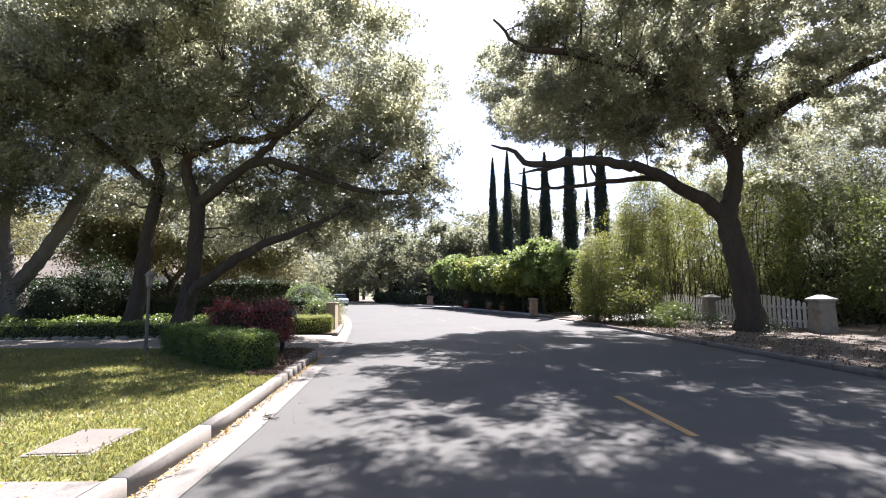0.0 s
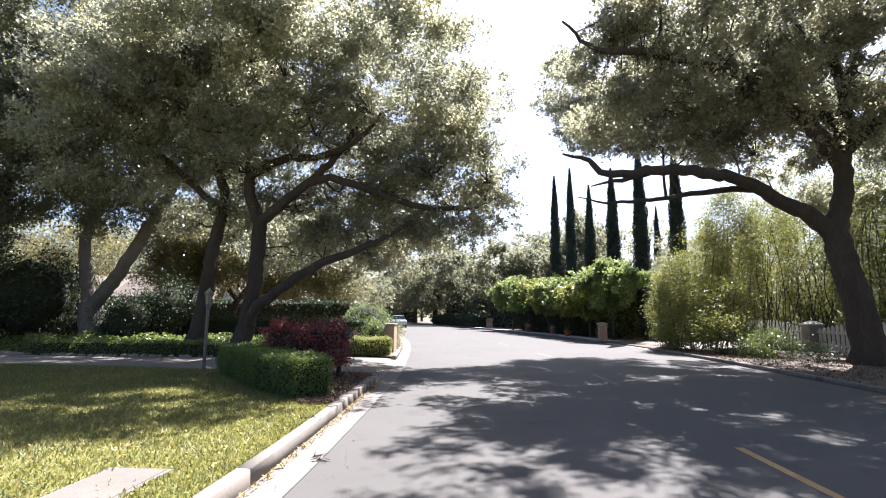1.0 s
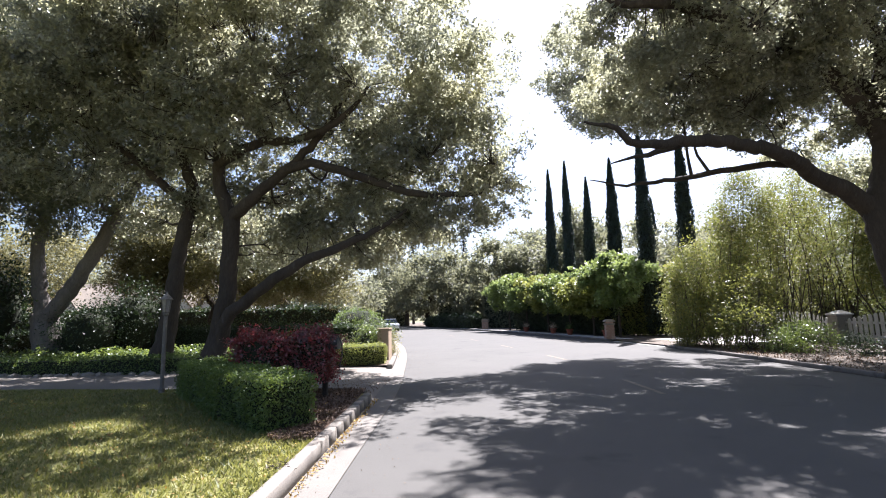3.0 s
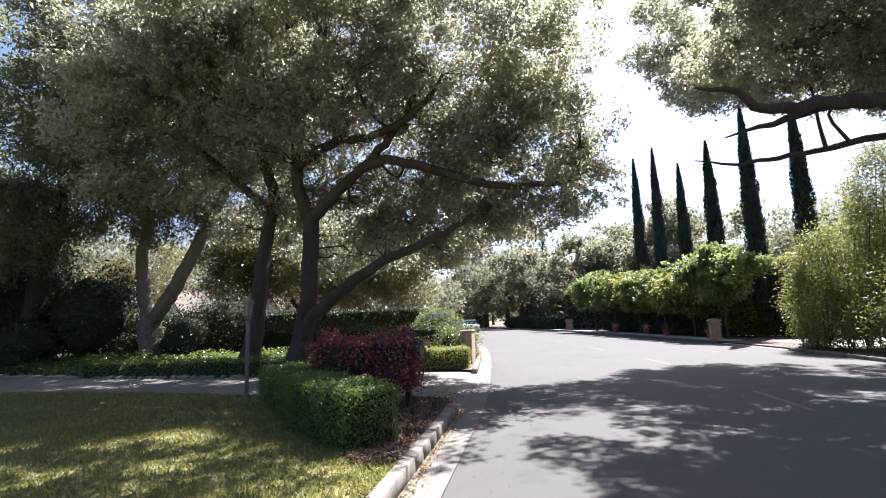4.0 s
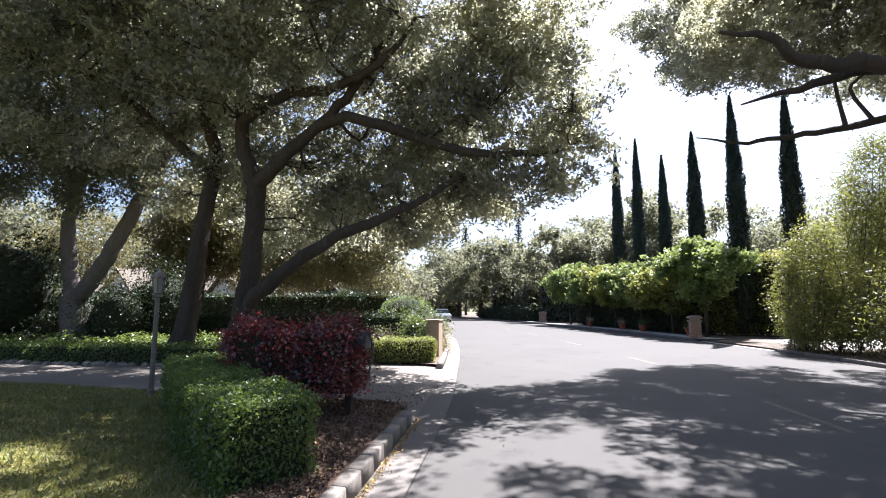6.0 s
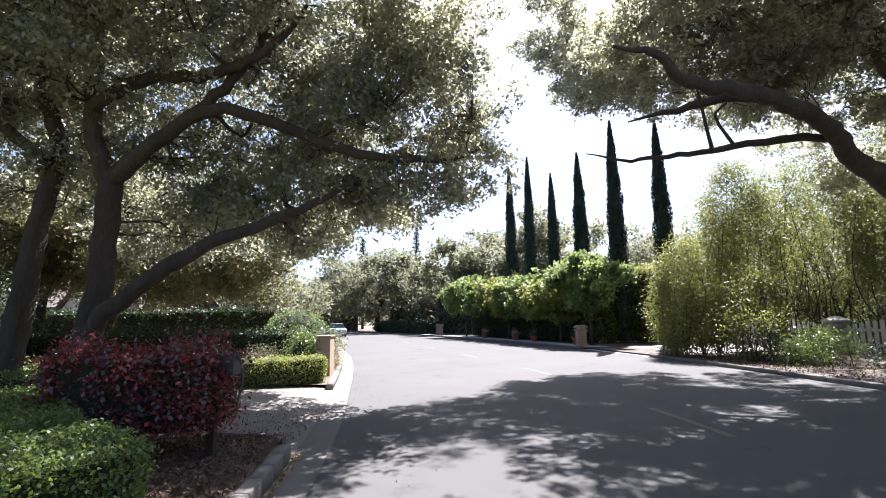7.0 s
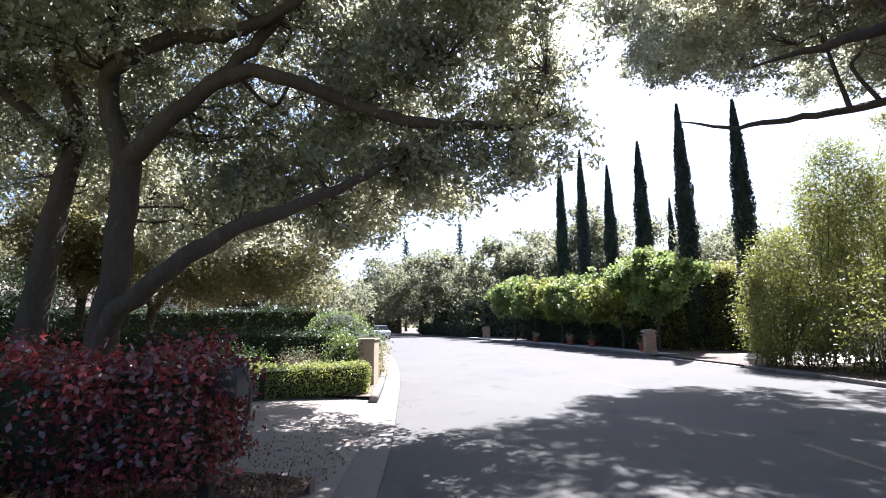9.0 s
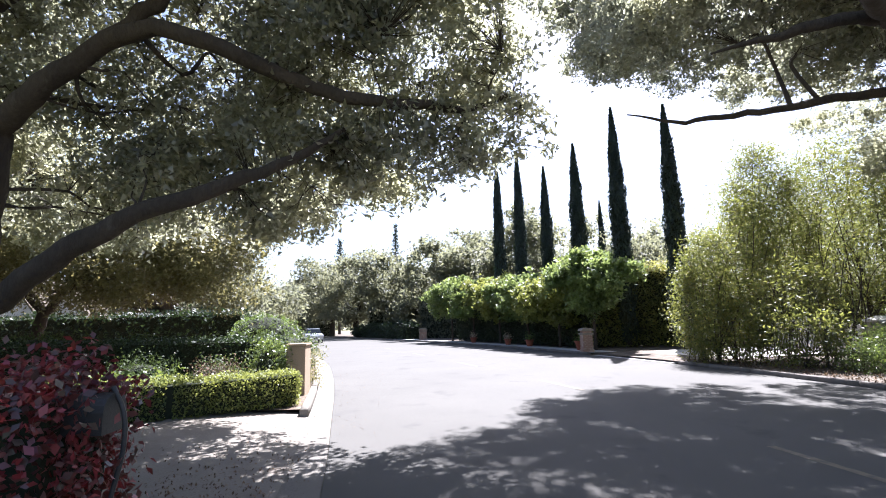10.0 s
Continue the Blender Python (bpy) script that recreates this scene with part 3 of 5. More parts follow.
sheet_y("driveway", drive_near, drive_far, np.linspace(-40, -6.2, 40), lambda x: x * 0 + 0.118, None, DRIVE, "tan concrete driveway dappled with shade")
strip("driveway_apron", lambda y: left_kerb(y) * 0 - 6.2, lambda y: left_kerb(y) + 0.0, np.linspace(12.45, 18.75, 16), 0.118, 0.0, DRIVE, "sunlit concrete apron sloping to the gutter", across=10)
strip("lawn", lambda y: left_kerb(y) * 0 - 60, lambda y: left_kerb(y) - 0.15, np.arange(-30, 12.51, 0.5), 0.13, 0.13, LAWN, "mown lawn, yellow-green in sun and deep green in shade", across=60)
sheet_y("lawn_edge", lambda x: x * 0 + 12.4, lambda x: drive_near(x) - 0.02, np.linspace(-40, -3.4, 50), lambda x: x * 0 + 0.135, None, LAWN, "strip of mown lawn beside the driveway")

# yellow dashes on the crown of the road
centre = curve_x([(-30, 3.1), (5.5, 2.83), (7.6, 2.68), (13, 2.5), (20.3, 1.8), (22.3, 1.35), (28, 0.0), (36, -2.1), (47, -5.2), (58, -8.8), (90, -24)])
dashes = tagged(new("road_marking"), "worn yellow centre line dashes on the asphalt", "road marking", kind="structure")
for y0 in (-9.2, -1.8, 5.55, 13.0, 20.3, 27.2, 34.5, 42):
    ys = np.linspace(y0, y0 + 2.1, 5)
    v = np.array([[centre(y) + o, y, 0.004] for y in ys for o in (-0.055, 0.055)])
    link_mesh("dash", v, np.array([(2 * i, 2 * i + 1, 2 * i + 3, 2 * i + 2) for i in range(4)]), YELLOW if y0 < 10 else YELLOW_WORN, dashes)

# ---- the oak beside the driveway ----
OAK1 = [
    ([(-9.2, 16.9, 0.03), (-9.0, 16.85, 0.9), (-8.68, 16.75, 2.3), (-8.55, 16.65, 4.75)], [0.44, 0.3, 0.24, 0.225]),
    ([(-8.55, 16.65, 4.7), (-8.91, 16.5, 5.77), (-8.64, 16.05, 7.09), (-8.23, 15.87, 8.62), (-7.87, 15.87, 10.6)], [0.205, 0.177, 0.158, 0.112, 0.056]),
    ([(-8.55, 16.65, 4.7), (-7.95, 16.35, 5.05), (-7.3, 16.2, 5.5), (-6.6, 16.15, 6.0), (-5.62, 16.13, 6.95), (-4.68, 16.05, 8.26)], [0.19, 0.17, 0.15, 0.13, 0.1, 0.045]),
    ([(-6.65, 16.15, 5.95), (-5.85, 15.95, 6.05), (-5.05, 15.95, 5.84), (-4.02, 16.4, 5.54), (-3.1, 16.4, 5.2), (-2.25, 16.3, 5.02), (-1.6, 16.5, 5.05), (-1.0, 16.85, 5.18), (-0.4, 17.0, 5.5)], [0.135, 0.135, 0.13, 0.125, 0.11, 0.095, 0.075, 0.05, 0.02]),
    ([(-8.77, 16.23, 6.28), (-8.05, 15.87, 6.46), (-7.27, 15.87, 6.77), (-6.16, 15.87, 6.77), (-4.81, 15.69, 7.27), (-4.0, 15.51, 8.08)], [0.14, 0.14, 0.13, 0.112, 0.084, 0.037]),
    ([(-8.9, 16.8, 1.1), (-8.35, 16.5, 1.85), (-7.15, 16.2, 2.62), (-6.05, 16.2, 3.27), (-4.85, 16.35, 3.72), (-4.1, 16.5, 4.1), (-3.1, 16.7, 4.75)], [0.19, 0.19, 0.17, 0.145, 0.12, 0.09, 0.04]),
    ([(-11.38, 17.49, 0.03), (-11.11, 17.49, 0.97), (-10.91, 17.49, 2.41), (-10.75, 17.49, 3.94), (-10.36, 17.4, 5.92), (-10.66, 17.13, 7.27), (-10.12, 16.77, 9.52)], [0.428, 0.288, 0.251, 0.223, 0.186, 0.158, 0.112]),
    ([(-10.12, 16.77, 9.52), (-11.11, 16.59, 10.06), (-12.64, 16.41, 10.6), (-14.26, 16.32, 11.5)], [0.112, 0.102, 0.084, 0.037]),
    ([(-10.12, 16.77, 9.52), (-9.49, 16.14, 10.42), (-9.13, 15.42, 11.86)], [0.112, 0.084, 0.037]),
    ([(-10.48, 17.31, 5.38), (-11.65, 16.41, 6.64), (-12.37, 15.51, 7.36), (-13.45, 14.61, 7.72)], [0.13, 0.112, 0.084, 0.037]),
]
OAK1_CROWN = [(-0.9, 16.8, 6.6, 1.1, 1.3, 1.2), (-7.87, 16.77, 10.24, 4.42, 3.68, 2.94), (-4.09, 16.95, 9.52, 3.13, 2.94, 2.76), (-3.01, 17.04, 6.91, 2.67, 1.66, 1.75), (-1.39, 17.36, 5.2, 2.02, 1.2, 1.1), (-4.63, 17.63, 4.66, 3.13, 1.2, 1.1), (-11.65, 16.95, 10.06, 4.23, 3.68, 3.13), (-13.63, 15.87, 7.9, 3.13, 2.94, 2.39), (-8.23, 13.71, 10.42, 3.31, 2.02, 1.47), (-9.31, 18.21, 6.28, 3.13, 1.66, 1.75), (-6.07, 18.03, 6.82, 3.31, 1.47, 1.84), (-1.93, 15.87, 6.37, 1.47, 1.29, 0.83), (-1.39, 16.23, 7.9, 1.29, 1.66, 1.47), (-4.63, 17.63, 4.03, 2.94, 1.01, 0.74), (-1.93, 17.36, 4.39, 1.84, 1.01, 0.74), (-8.41, 19.47, 4.66, 2.76, 1.47, 1.47), (-4.63, 12.99, 9.88, 3.22, 2.21, 1.29), (-8.23, 12.63, 10.24, 3.22, 2.3, 1.29), (-1.57, 14.61, 8.17, 1.29, 1.2, 0.74), (-2.65, 13.8, 9.34, 1.66, 1.56, 0.92), (-6.88, 14.61, 7.9, 2.39, 1.47, 1.1), (-9.58, 14.97, 7.36, 2.39, 1.47, 1.1), (-11.83, 13.71, 8.8, 2.76, 1.84, 1.47), (-4.09, 18.26, 4.3, 2.21, 1.1, 0.92), (-6.07, 19.02, 4.66, 2.58, 1.29, 1.38), (-11.29, 18.93, 5.38, 2.58, 1.47, 1.2)]
make_tree("oak_tree", (-9.2, 16.9, 0.03), OAK1, OAK1_CROWN, 9000, 35, 0.118, OAK_LEAF, BARK, 11, "spreading evergreen oak with several dark trunks and grey-green leaves", 190, 0.14, 0.3, 2.0, 0.4, 0.036, lumps=1000, lump=0.66)

# ---- the oak over the road from the far verge ----
OAK2 = [
    ([(11.9, 18.8, 0.0), (11.8, 18.8, 0.9), (11.6, 18.8, 2.4), (11.2, 18.8, 4.2), (11.2, 18.8, 5.0)], [0.7, 0.5, 0.44, 0.41, 0.42]),
    ([(11.2, 18.8, 4.8), (11.55, 18.8, 5.8), (11.67, 18.8, 7.6), (12.0, 18.6, 9.9), (12.6, 18.5, 12.0)], [0.36, 0.3, 0.27, 0.22, 0.1]),
    ([(11.0, 18.8, 4.6), (10.2, 18.6, 5.2), (8.93, 17.9, 5.5), (7.68, 16.9, 5.78), (6.0, 15.8, 5.85), (4.48, 14.85, 5.72), (3.2, 13.9, 5.36), (2.3, 13.3, 5.22), (2.0, 13.15, 5.5), (1.4, 13.3, 5.75)], [0.32, 0.27, 0.23, 0.2, 0.17, 0.145, 0.115, 0.085, 0.065, 0.025]),
    ([(4.9, 15.1, 5.78), (4.2, 15.2, 5.75), (3.6, 15.2, 5.6), (3.1, 15.4, 5.55), (2.5, 15.6, 5.5)], [0.1, 0.09, 0.075, 0.05, 0.015]),
    ([(8.2, 17.3, 5.68), (7.3, 17.2, 5.7), (6.2, 17.3, 5.62), (4.81, 17.73, 5.52), (3.6, 18.3, 5.58), (2.6, 18.7, 5.9)], [0.1, 0.1, 0.09, 0.07, 0.045, 0.015]),
    ([(11.6, 18.8, 6.9), (9.6, 17.4, 8.2), (7.2, 16, 8.9), (5.0, 14.8, 9.0), (3.4, 14.0, 8.9), (2.4, 14.0, 9.0), (1.6, 14.0, 9.9)], [0.26, 0.22, 0.18, 0.14, 0.1, 0.07, 0.03]),
    ([(11.65, 18.8, 7.4), (13.0, 17.4, 8.6), (14.6, 15.6, 9.4), (16, 14, 9.6)], [0.24, 0.19, 0.13, 0.05]),
    ([(11.7, 18.7, 8.4), (10.4, 20.0, 9.8), (8.4, 21.4, 10.6), (6.4, 22.4, 11)], [0.2, 0.16, 0.1, 0.04]),
    ([(11.9, 18.6, 9.2), (10.4, 17.2, 10.8), (8.4, 15.6, 12), (6.8, 14.4, 12.6)], [0.18, 0.14, 0.09, 0.04]),
]
# blobs at y 9.4, 11 and 10.4: above the view, added to shade the road
OAK2_CROWN = [(3.3, 15.6, 8.6, 2.3, 2.5, 1.7), (3.6, 14.9, 10.8, 1.8, 2.2, 1.9), (5.6, 15.6, 10.2, 3.4, 3.6, 2.8), (9, 16.8, 11.6, 4, 4.2, 3.2), (13, 17.8, 11.6, 4.6, 4.8, 3.4), (16.5, 15.4, 9.6, 4, 4.4, 3.2), (5.8, 20.4, 9.5, 3.2, 3.0, 1.7), (8.6, 22.8, 11.4, 4.2, 4.4, 2.6), (7, 18, 8.2, 3.4, 2.4, 1.0), (14, 22, 8.8, 4.4, 4, 2.8), (10, 19.6, 8.5, 3.6, 3.4, 2), (6, 11.5, 10.8, 4.5, 3, 2.0), (12, 12, 10.5, 4.5, 4, 2.4), (6.8, 25.4, 12.6, 2.8, 2.6, 2.0), (4.4, 22.4, 10.4, 2.0, 2.2, 1.5), (4.2, 18.6, 8.8, 2.2, 2.2, 1.3), (5.6, 24.5, 12.2, 2.2, 2.4, 1.6), (8, 9.4, 11.0, 4.2, 2.4, 1.8), (7.8, 11, 12.0, 3.6, 2.6, 1.4), (4.6, 10.4, 11.2, 2.6, 2.0, 1.3), (3.4, 21.6, 11.4, 2, 2.2, 1.6), (4.8, 23.2, 11.4, 2.2, 2.2, 1.6)]
make_tree("oak_tree", (11.9, 18.8, 0.0), OAK2, OAK2_CROWN, 11000, 41, 0.118, OAK_LEAF, BARK, 18, "massive old dark oak with a long limb over the street", 190, 0.125, 0.3, 2.0, 0.45, 0.036, lumps=1000, lump=0.64)

# ---- trees behind, on the side of the lawn ----
make_tree("oak_tree", (-17.8, 20.2, 0.0), [
    ([(-17.7, 20.2, 0.0), (-17.75, 20.1, 0.9), (-17.9, 20, 2.1)], [0.62, 0.5, 0.44]),
    ([(-17.9, 20, 1.9), (-18.2, 20, 3.4), (-18.4, 20, 4.7), (-18.2, 20, 6.2), (-18.6, 19.6, 8.4)], [0.28, 0.25, 0.23, 0.19, 0.08]),
    ([(-17.8, 20, 1.8), (-16.75, 20, 3.1), (-15.6, 20, 5.0), (-14.6, 20, 6.7), (-13.6, 20, 8.4)], [0.32, 0.28, 0.25, 0.2, 0.08]),
], [(-18, 20, 9.4, 4.6, 4, 3.2), (-14.5, 20.5, 9.4, 3.6, 3.6, 2.6), (-20.5, 18.6, 7.0, 3.4, 3, 2.2), (-17, 18.6, 6.2, 2.6, 1.8, 1.2), (-15.4, 19.4, 5.8, 2.4, 1.6, 1.2)], 1900, 40, 0.125, OAK_LEAF_SHADE, BARK_PALE, 13, "pale grey forked oak leaning over dark shrubs", 60, 0.2, lumps=230, lump=0.8, gaps=0.15)
make_tree("oak_tree", (-22.4, 18.6, 0.0), [
    ([(-22.4, 18.6, 0.0), (-22.3, 18.6, 1.2), (-21.9, 18.5, 3.4), (-21.0, 18.3, 5.6), (-20.2, 18.1, 8)], [0.56, 0.42, 0.36, 0.3, 0.15]),
    ([(-21.8, 18.5, 3.8), (-22.8, 18.1, 5.8), (-23.6, 17.7, 8)], [0.24, 0.2, 0.09]),
], [(-21, 17.8, 8.4, 4.4, 3.6, 2.4), (-25, 17.5, 7.2, 3.6, 3.6, 2.4), (-17.6, 17.2, 9.4, 3, 2.8, 2.2), (-20.6, 16.8, 5.6, 3, 1.6, 1.6), (-24, 16.4, 4.4, 3.4, 1.8, 1.6), (-21, 17, 11.8, 4, 3.2, 2.4), (-16, 16.5, 12.4, 3.2, 3, 1.8)], 3300, 38, 0.13, OAK_LEAF_SHADE, BARK, 14, "leaning dark-barked oak at the side of the lawn", 60, 0.2, lumps=340, lump=0.8, gaps=0.15)
make_tree("garden_tree", (-15.5, 27.0, 0.0), [
    ([(-15.5, 27, 0.0), (-15.4, 27, 1.2), (-15.0, 26.8, 2.4)], [0.28, 0.2, 0.18]),
    ([(-15, 26.8, 2.3), (-13.6, 26.4, 3.6), (-12.2, 26, 4.6)], [0.15, 0.12, 0.05]),
    ([(-15, 26.8, 2.3), (-16.2, 26.6, 3.8), (-17.4, 26.4, 5)], [0.15, 0.12, 0.05]),
], [(-14.2, 26.5, 5.0, 3.8, 2.6, 2.6), (-11.4, 26, 4.8, 3.0, 2.2, 2.4), (-8.8, 25.6, 4.0, 2.2, 1.8, 2.0), (-11, 25, 3.3, 3.0, 1.8, 0.8)], 1900, 40, 0.12, OLIVE_LEAF, BARK, 15, "small garden tree with olive-yellow foliage behind the hedges", 50, 0.22, lumps=200, lump=0.75, gaps=0.1)
make_tree("garden_tree", (-26.5, 28.0, 0.0), [
    ([(-26.5, 28, 0.0), (-26.4, 28, 2.0), (-26.2, 28, 4.2)], [0.2, 0.15, 0.1]),
    ([(-26.3, 28, 2.4), (-27.6, 27.6, 4.4)], [0.1, 0.04]),
], [(-26.3, 28, 5.0, 2.6, 2.2, 2.2), (-29, 28, 4.4, 2.2, 2, 1.8)], 500, 40, 0.13, OLIVE_LEAF, BARK, 16, "slender garden tree with olive-yellow foliage near the house", 20, 0.36)

make_tree("garden_tree", (-17.2, 25.5, 0.0), [
    ([(-17.2, 25.5, 0.0), (-17.1, 25.5, 1.4), (-16.9, 25.4, 2.8)], [0.24, 0.18, 0.15]),
    ([(-16.9, 25.4, 2.7), (-15.9, 25.2, 4.0), (-15.2, 25, 5.2)], [0.12, 0.1, 0.04]),
    ([(-16.9, 25.4, 2.7), (-18.0, 25.2, 4.2), (-18.6, 25, 5.4)], [0.12, 0.1, 0.04]),
], [(-16.4, 25.2, 5.6, 2.4, 2.0, 2.0), (-18.0, 25.2, 5.0, 1.8, 1.8, 1.9), (-17.2, 24.8, 3.6, 1.9, 1.4, 1.0)], 1000, 36, 0.13, OLIVE_LEAF, BARK, 17, "leafy olive-yellow garden tree between the oaks and the house", 40, 0.22, lumps=110, lump=0.7, gaps=0.12)

# ---- hedges and shrubs round the drive ----
make_hedge([(-6.85, 12.6), (-5.65, 11.4), (-4.6, 10.25), (-3.52, 9.42)], 0.78, 0.69, 0.036, 3300, BOX_LEAF, 21, "clipped green box hedge between lawn and kerb", 0.13, 0.035)
make_hedge([(-5.55, 11.75), (-4.7, 12.08), (-3.9, 12.2)], 0.85, 1.15, 0.058, 1750, RED_LEAF, 22, "dense hedge of dark red leaves on bare stems", 0.13, 0.085, foot=0.3)
make_hedge([(-16.5, 16.5), (-13.5, 16.6), (-10.5, 16.85), (-7.6, 17.5)], 0.8, 0.5, 0.05, 900, BOX_LEAF, 23, "long low box hedge along the driveway", 0.1, 0.04)
make_hedge([(-4.45, 19.2), (-6.3, 18.05), (-8.4, 17.5)], 0.7, 0.62, 0.045, 1800, LIME_LEAF, 24, "low clipped hedge with sunlit lime-green top", 0.1, 0.035)
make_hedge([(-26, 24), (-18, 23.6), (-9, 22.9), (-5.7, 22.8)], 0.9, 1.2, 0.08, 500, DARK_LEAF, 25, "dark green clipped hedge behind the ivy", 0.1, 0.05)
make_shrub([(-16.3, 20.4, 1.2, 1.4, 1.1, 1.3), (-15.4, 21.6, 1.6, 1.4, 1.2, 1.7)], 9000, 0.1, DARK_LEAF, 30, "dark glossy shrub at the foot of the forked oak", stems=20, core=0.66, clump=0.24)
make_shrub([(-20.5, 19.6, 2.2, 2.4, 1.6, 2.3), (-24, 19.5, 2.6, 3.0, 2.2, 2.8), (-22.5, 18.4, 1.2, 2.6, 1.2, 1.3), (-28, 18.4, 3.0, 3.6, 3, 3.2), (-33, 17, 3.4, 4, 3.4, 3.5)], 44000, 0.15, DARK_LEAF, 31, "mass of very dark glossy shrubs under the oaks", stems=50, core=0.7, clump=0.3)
make_shrub([(-8.2, 29.5, 1.1, 1.5, 1.3, 1.1)], 7000, 0.07, BOX_LEAF, 32, "rounded clipped bush behind the gatepost", core=0.85, shell=0.9, clump=0.06, gaps=0.05)
make_shrub([(-6.7, 21.0, 0.45, 0.55, 0.5, 0.42), (-5.5, 20.9, 0.7, 0.42, 0.5, 0.66), (-8.6, 21.4, 0.5, 0.8, 0.6, 0.5)], 6500, 0.06, LAUREL_LEAF, 33, "loose green shrubs behind the low hedge", core=0.6)
make_shrub([(-9.5, 24.5, 0.8, 2.4, 1.4, 0.7), (-13, 24.6, 0.8, 2.6, 1.4, 0.8), (-6.8, 25.5, 0.8, 1.6, 1.6, 0.7)], 14000, 0.09, LAUREL_LEAF, 34, "broad garden shrubs in front of the small tree", core=0.75)
make_shrub([(-5.35, 20.3, 0.62, 0.4, 0.45, 0.6), (-5.3, 20.5, 0.95, 0.32, 0.4, 0.32)], 5200, 0.06, IVY_LEAF, 331, "upright green shrub beside the gatepost", core=0.55, stems=20)
make_shrub([(-6.35, 20.2, 0.5, 0.5, 0.45, 0.42)], 2600, 0.05, LITTER, 332, "thin brownish shrub with bare pale stems", stems=34, stem_r=0.012, bark=BARK_PALE)
make_shrub([(-4.85, 21.8, 0.55, 0.35, 0.7, 0.5), (-5.0, 23.0, 0.5, 0.35, 0.8, 0.5)], 2600, 0.05, OLIVE_LEAF, 35, "thin flowering shrub at the kerb", core=0.0)

# ivy between hedge and oaks
rng = np.random.default_rng(40)
n = 26000
p = np.stack([rng.uniform(-30, -7.6, n), rng.uniform(0, 1, n) ** 0.8, np.zeros(n)], 1)
near_y = np.where(p[:, 0] < -16.5, drive_far(p[:, 0]) + 0.25, drive_far(p[:, 0]) + 0.9)
p[:, 1] = near_y + p[:, 1] * 3.4
p[:, 2] = 0.12 + (0.2 + 0.35 * np.clip((p[:, 1] - near_y) / 2, 0, 1)) * rng.uniform(0, 1, n) * (1 + 0.3 * np.sin(p[:, 0] * 2.1) * np.sin(p[:, 1] * 3))
v, f = leaves(p, 0.1, rng, 0.8, np.tile((0.0, 0, 1.0), (n, 1)), 0.6)
tagged(link_mesh("ivy", v, f, IVY_LEAF), "glossy ivy ground cover under the oaks", "ground cover", kind="stuff")

# ---- the far verge: fence, pillars, shrubs ----
def gate_pillar(x, y, z=0.12):
    root = tagged(new("gate_pillar"), "stout tapered stucco pillar with a pyramid cap", "pillar", "pillars of the picket fence")
    root.location = (x, y, z)
    part("shaft", box(bmesh.new(), -0.32, 0.32, -0.32, 0.32, -0.05, 1.08, 0.02, 0.1), STONE, root)
    part("band", box(bmesh.new(), -0.305, 0.305, -0.305, 0.305, 1.08, 1.15, 0.012), STONE, root)
    bm = bmesh.new()
    box(bm, -0.35, 0.35, -0.35, 0.35, 1.15, 1.22, 0.02)
    top = bmesh.ops.create_cone(bm, segments=4, radius1=0.45, radius2=0.12, depth=0.13, cap_ends=True)["verts"]
    bmesh.ops.rotate(bm, verts=top, cent=(0, 0, 0), matrix=Matrix.Rotation(radians(45), 3, "Z"))
    bmesh.ops.translate(bm, verts=top, vec=(0, 0, 1.284))
    part("cap", bm, STONE_CAP, root)
    return root


FENCE_X = 13.8
first = gate_pillar(FENCE_X, 17.7)
for y in (25.0, 32.3):
    copy_thing(first, pose(FENCE_X, y, 0.12))


def picket(h):
    bm = bmesh.new()
    vs = [(-0.085, 0.0), (0.085, 0.0), (0.085, h - 0.06), (0.0, h), (-0.085, h - 0.06)]
    a = [bm.verts.new((-0.012, y, z)) for y, z in vs]
    b = [bm.verts.new((0.012, y, z)) for y, z in vs]
    bm.faces.new(a), bm.faces.new(list(reversed(b)))
    for i in range(5):
        bm.faces.new((a[i], b[i], b[(i + 1) % 5], a[(i + 1) % 5]))
    bmesh.ops.recalc_face_normals(bm, faces=bm.faces)
    return bm


for y0, y1 in ((18.12, 24.6), (25.4, 31.9)):
    fence = tagged(new("picket_fence"), "weathered white picket fence with an arched top between pillars", "fence", "bays of the picket fence")
    fence.location = (FENCE_X, y0, 0.15)
    count = 23
    for i in range(count):
        u = (i + 0.5) / count
        o = part("picket", picket(0.92 + 0.36 * math.sin(math.pi * u)), WHITE, fence)
        o.location = (0, (y1 - y0) * u, 0.05)
    for z in (0.25, 0.78):
        part("rail", box(bmesh.new(), 0.012, 0.06, -0.12, y1 - y0 + 0.12, z, z + 0.09, 0.005), WHITE, fence)

make_shrub([(8.1, 24.8, 1.1, 1.2, 1.5, 1.1), (8.9, 22.6, 1.0, 1.2, 1.4, 1.0), (7.9, 25.5, 1.9, 1.1, 1.0, 1.7), (8.6, 25.4, 3.2, 1.4, 1.3, 1.5), (9.4, 23.6, 2.0, 1.2, 1.6, 1.3), (9.7, 25.8, 4.4, 1.2, 1.2, 2.2), (11.2, 26.4, 5.4, 1.4, 1.5, 2.9), (12.3, 25.2, 5.2, 1.2, 1.4, 2.8)], 58000, 0.1, BAMBOO_LEAF, 51, "tall loose shrub with yellow-green leaves beside the drive", stems=90, gaps=0.4, per=12, clump=0.19, wide=0.45, stem_r=0.021)
make_shrub([(9.8, 20.6, 0.6, 0.9, 0.8, 0.5), (9.2, 20.9, 0.4, 0.6, 0.6, 0.4), (9.9, 21.8, 0.7, 0.9, 0.9, 0.6)], 7000, 0.065, IVY_LEAF, 52, "low leafy shrub at the kerb", stems=14)
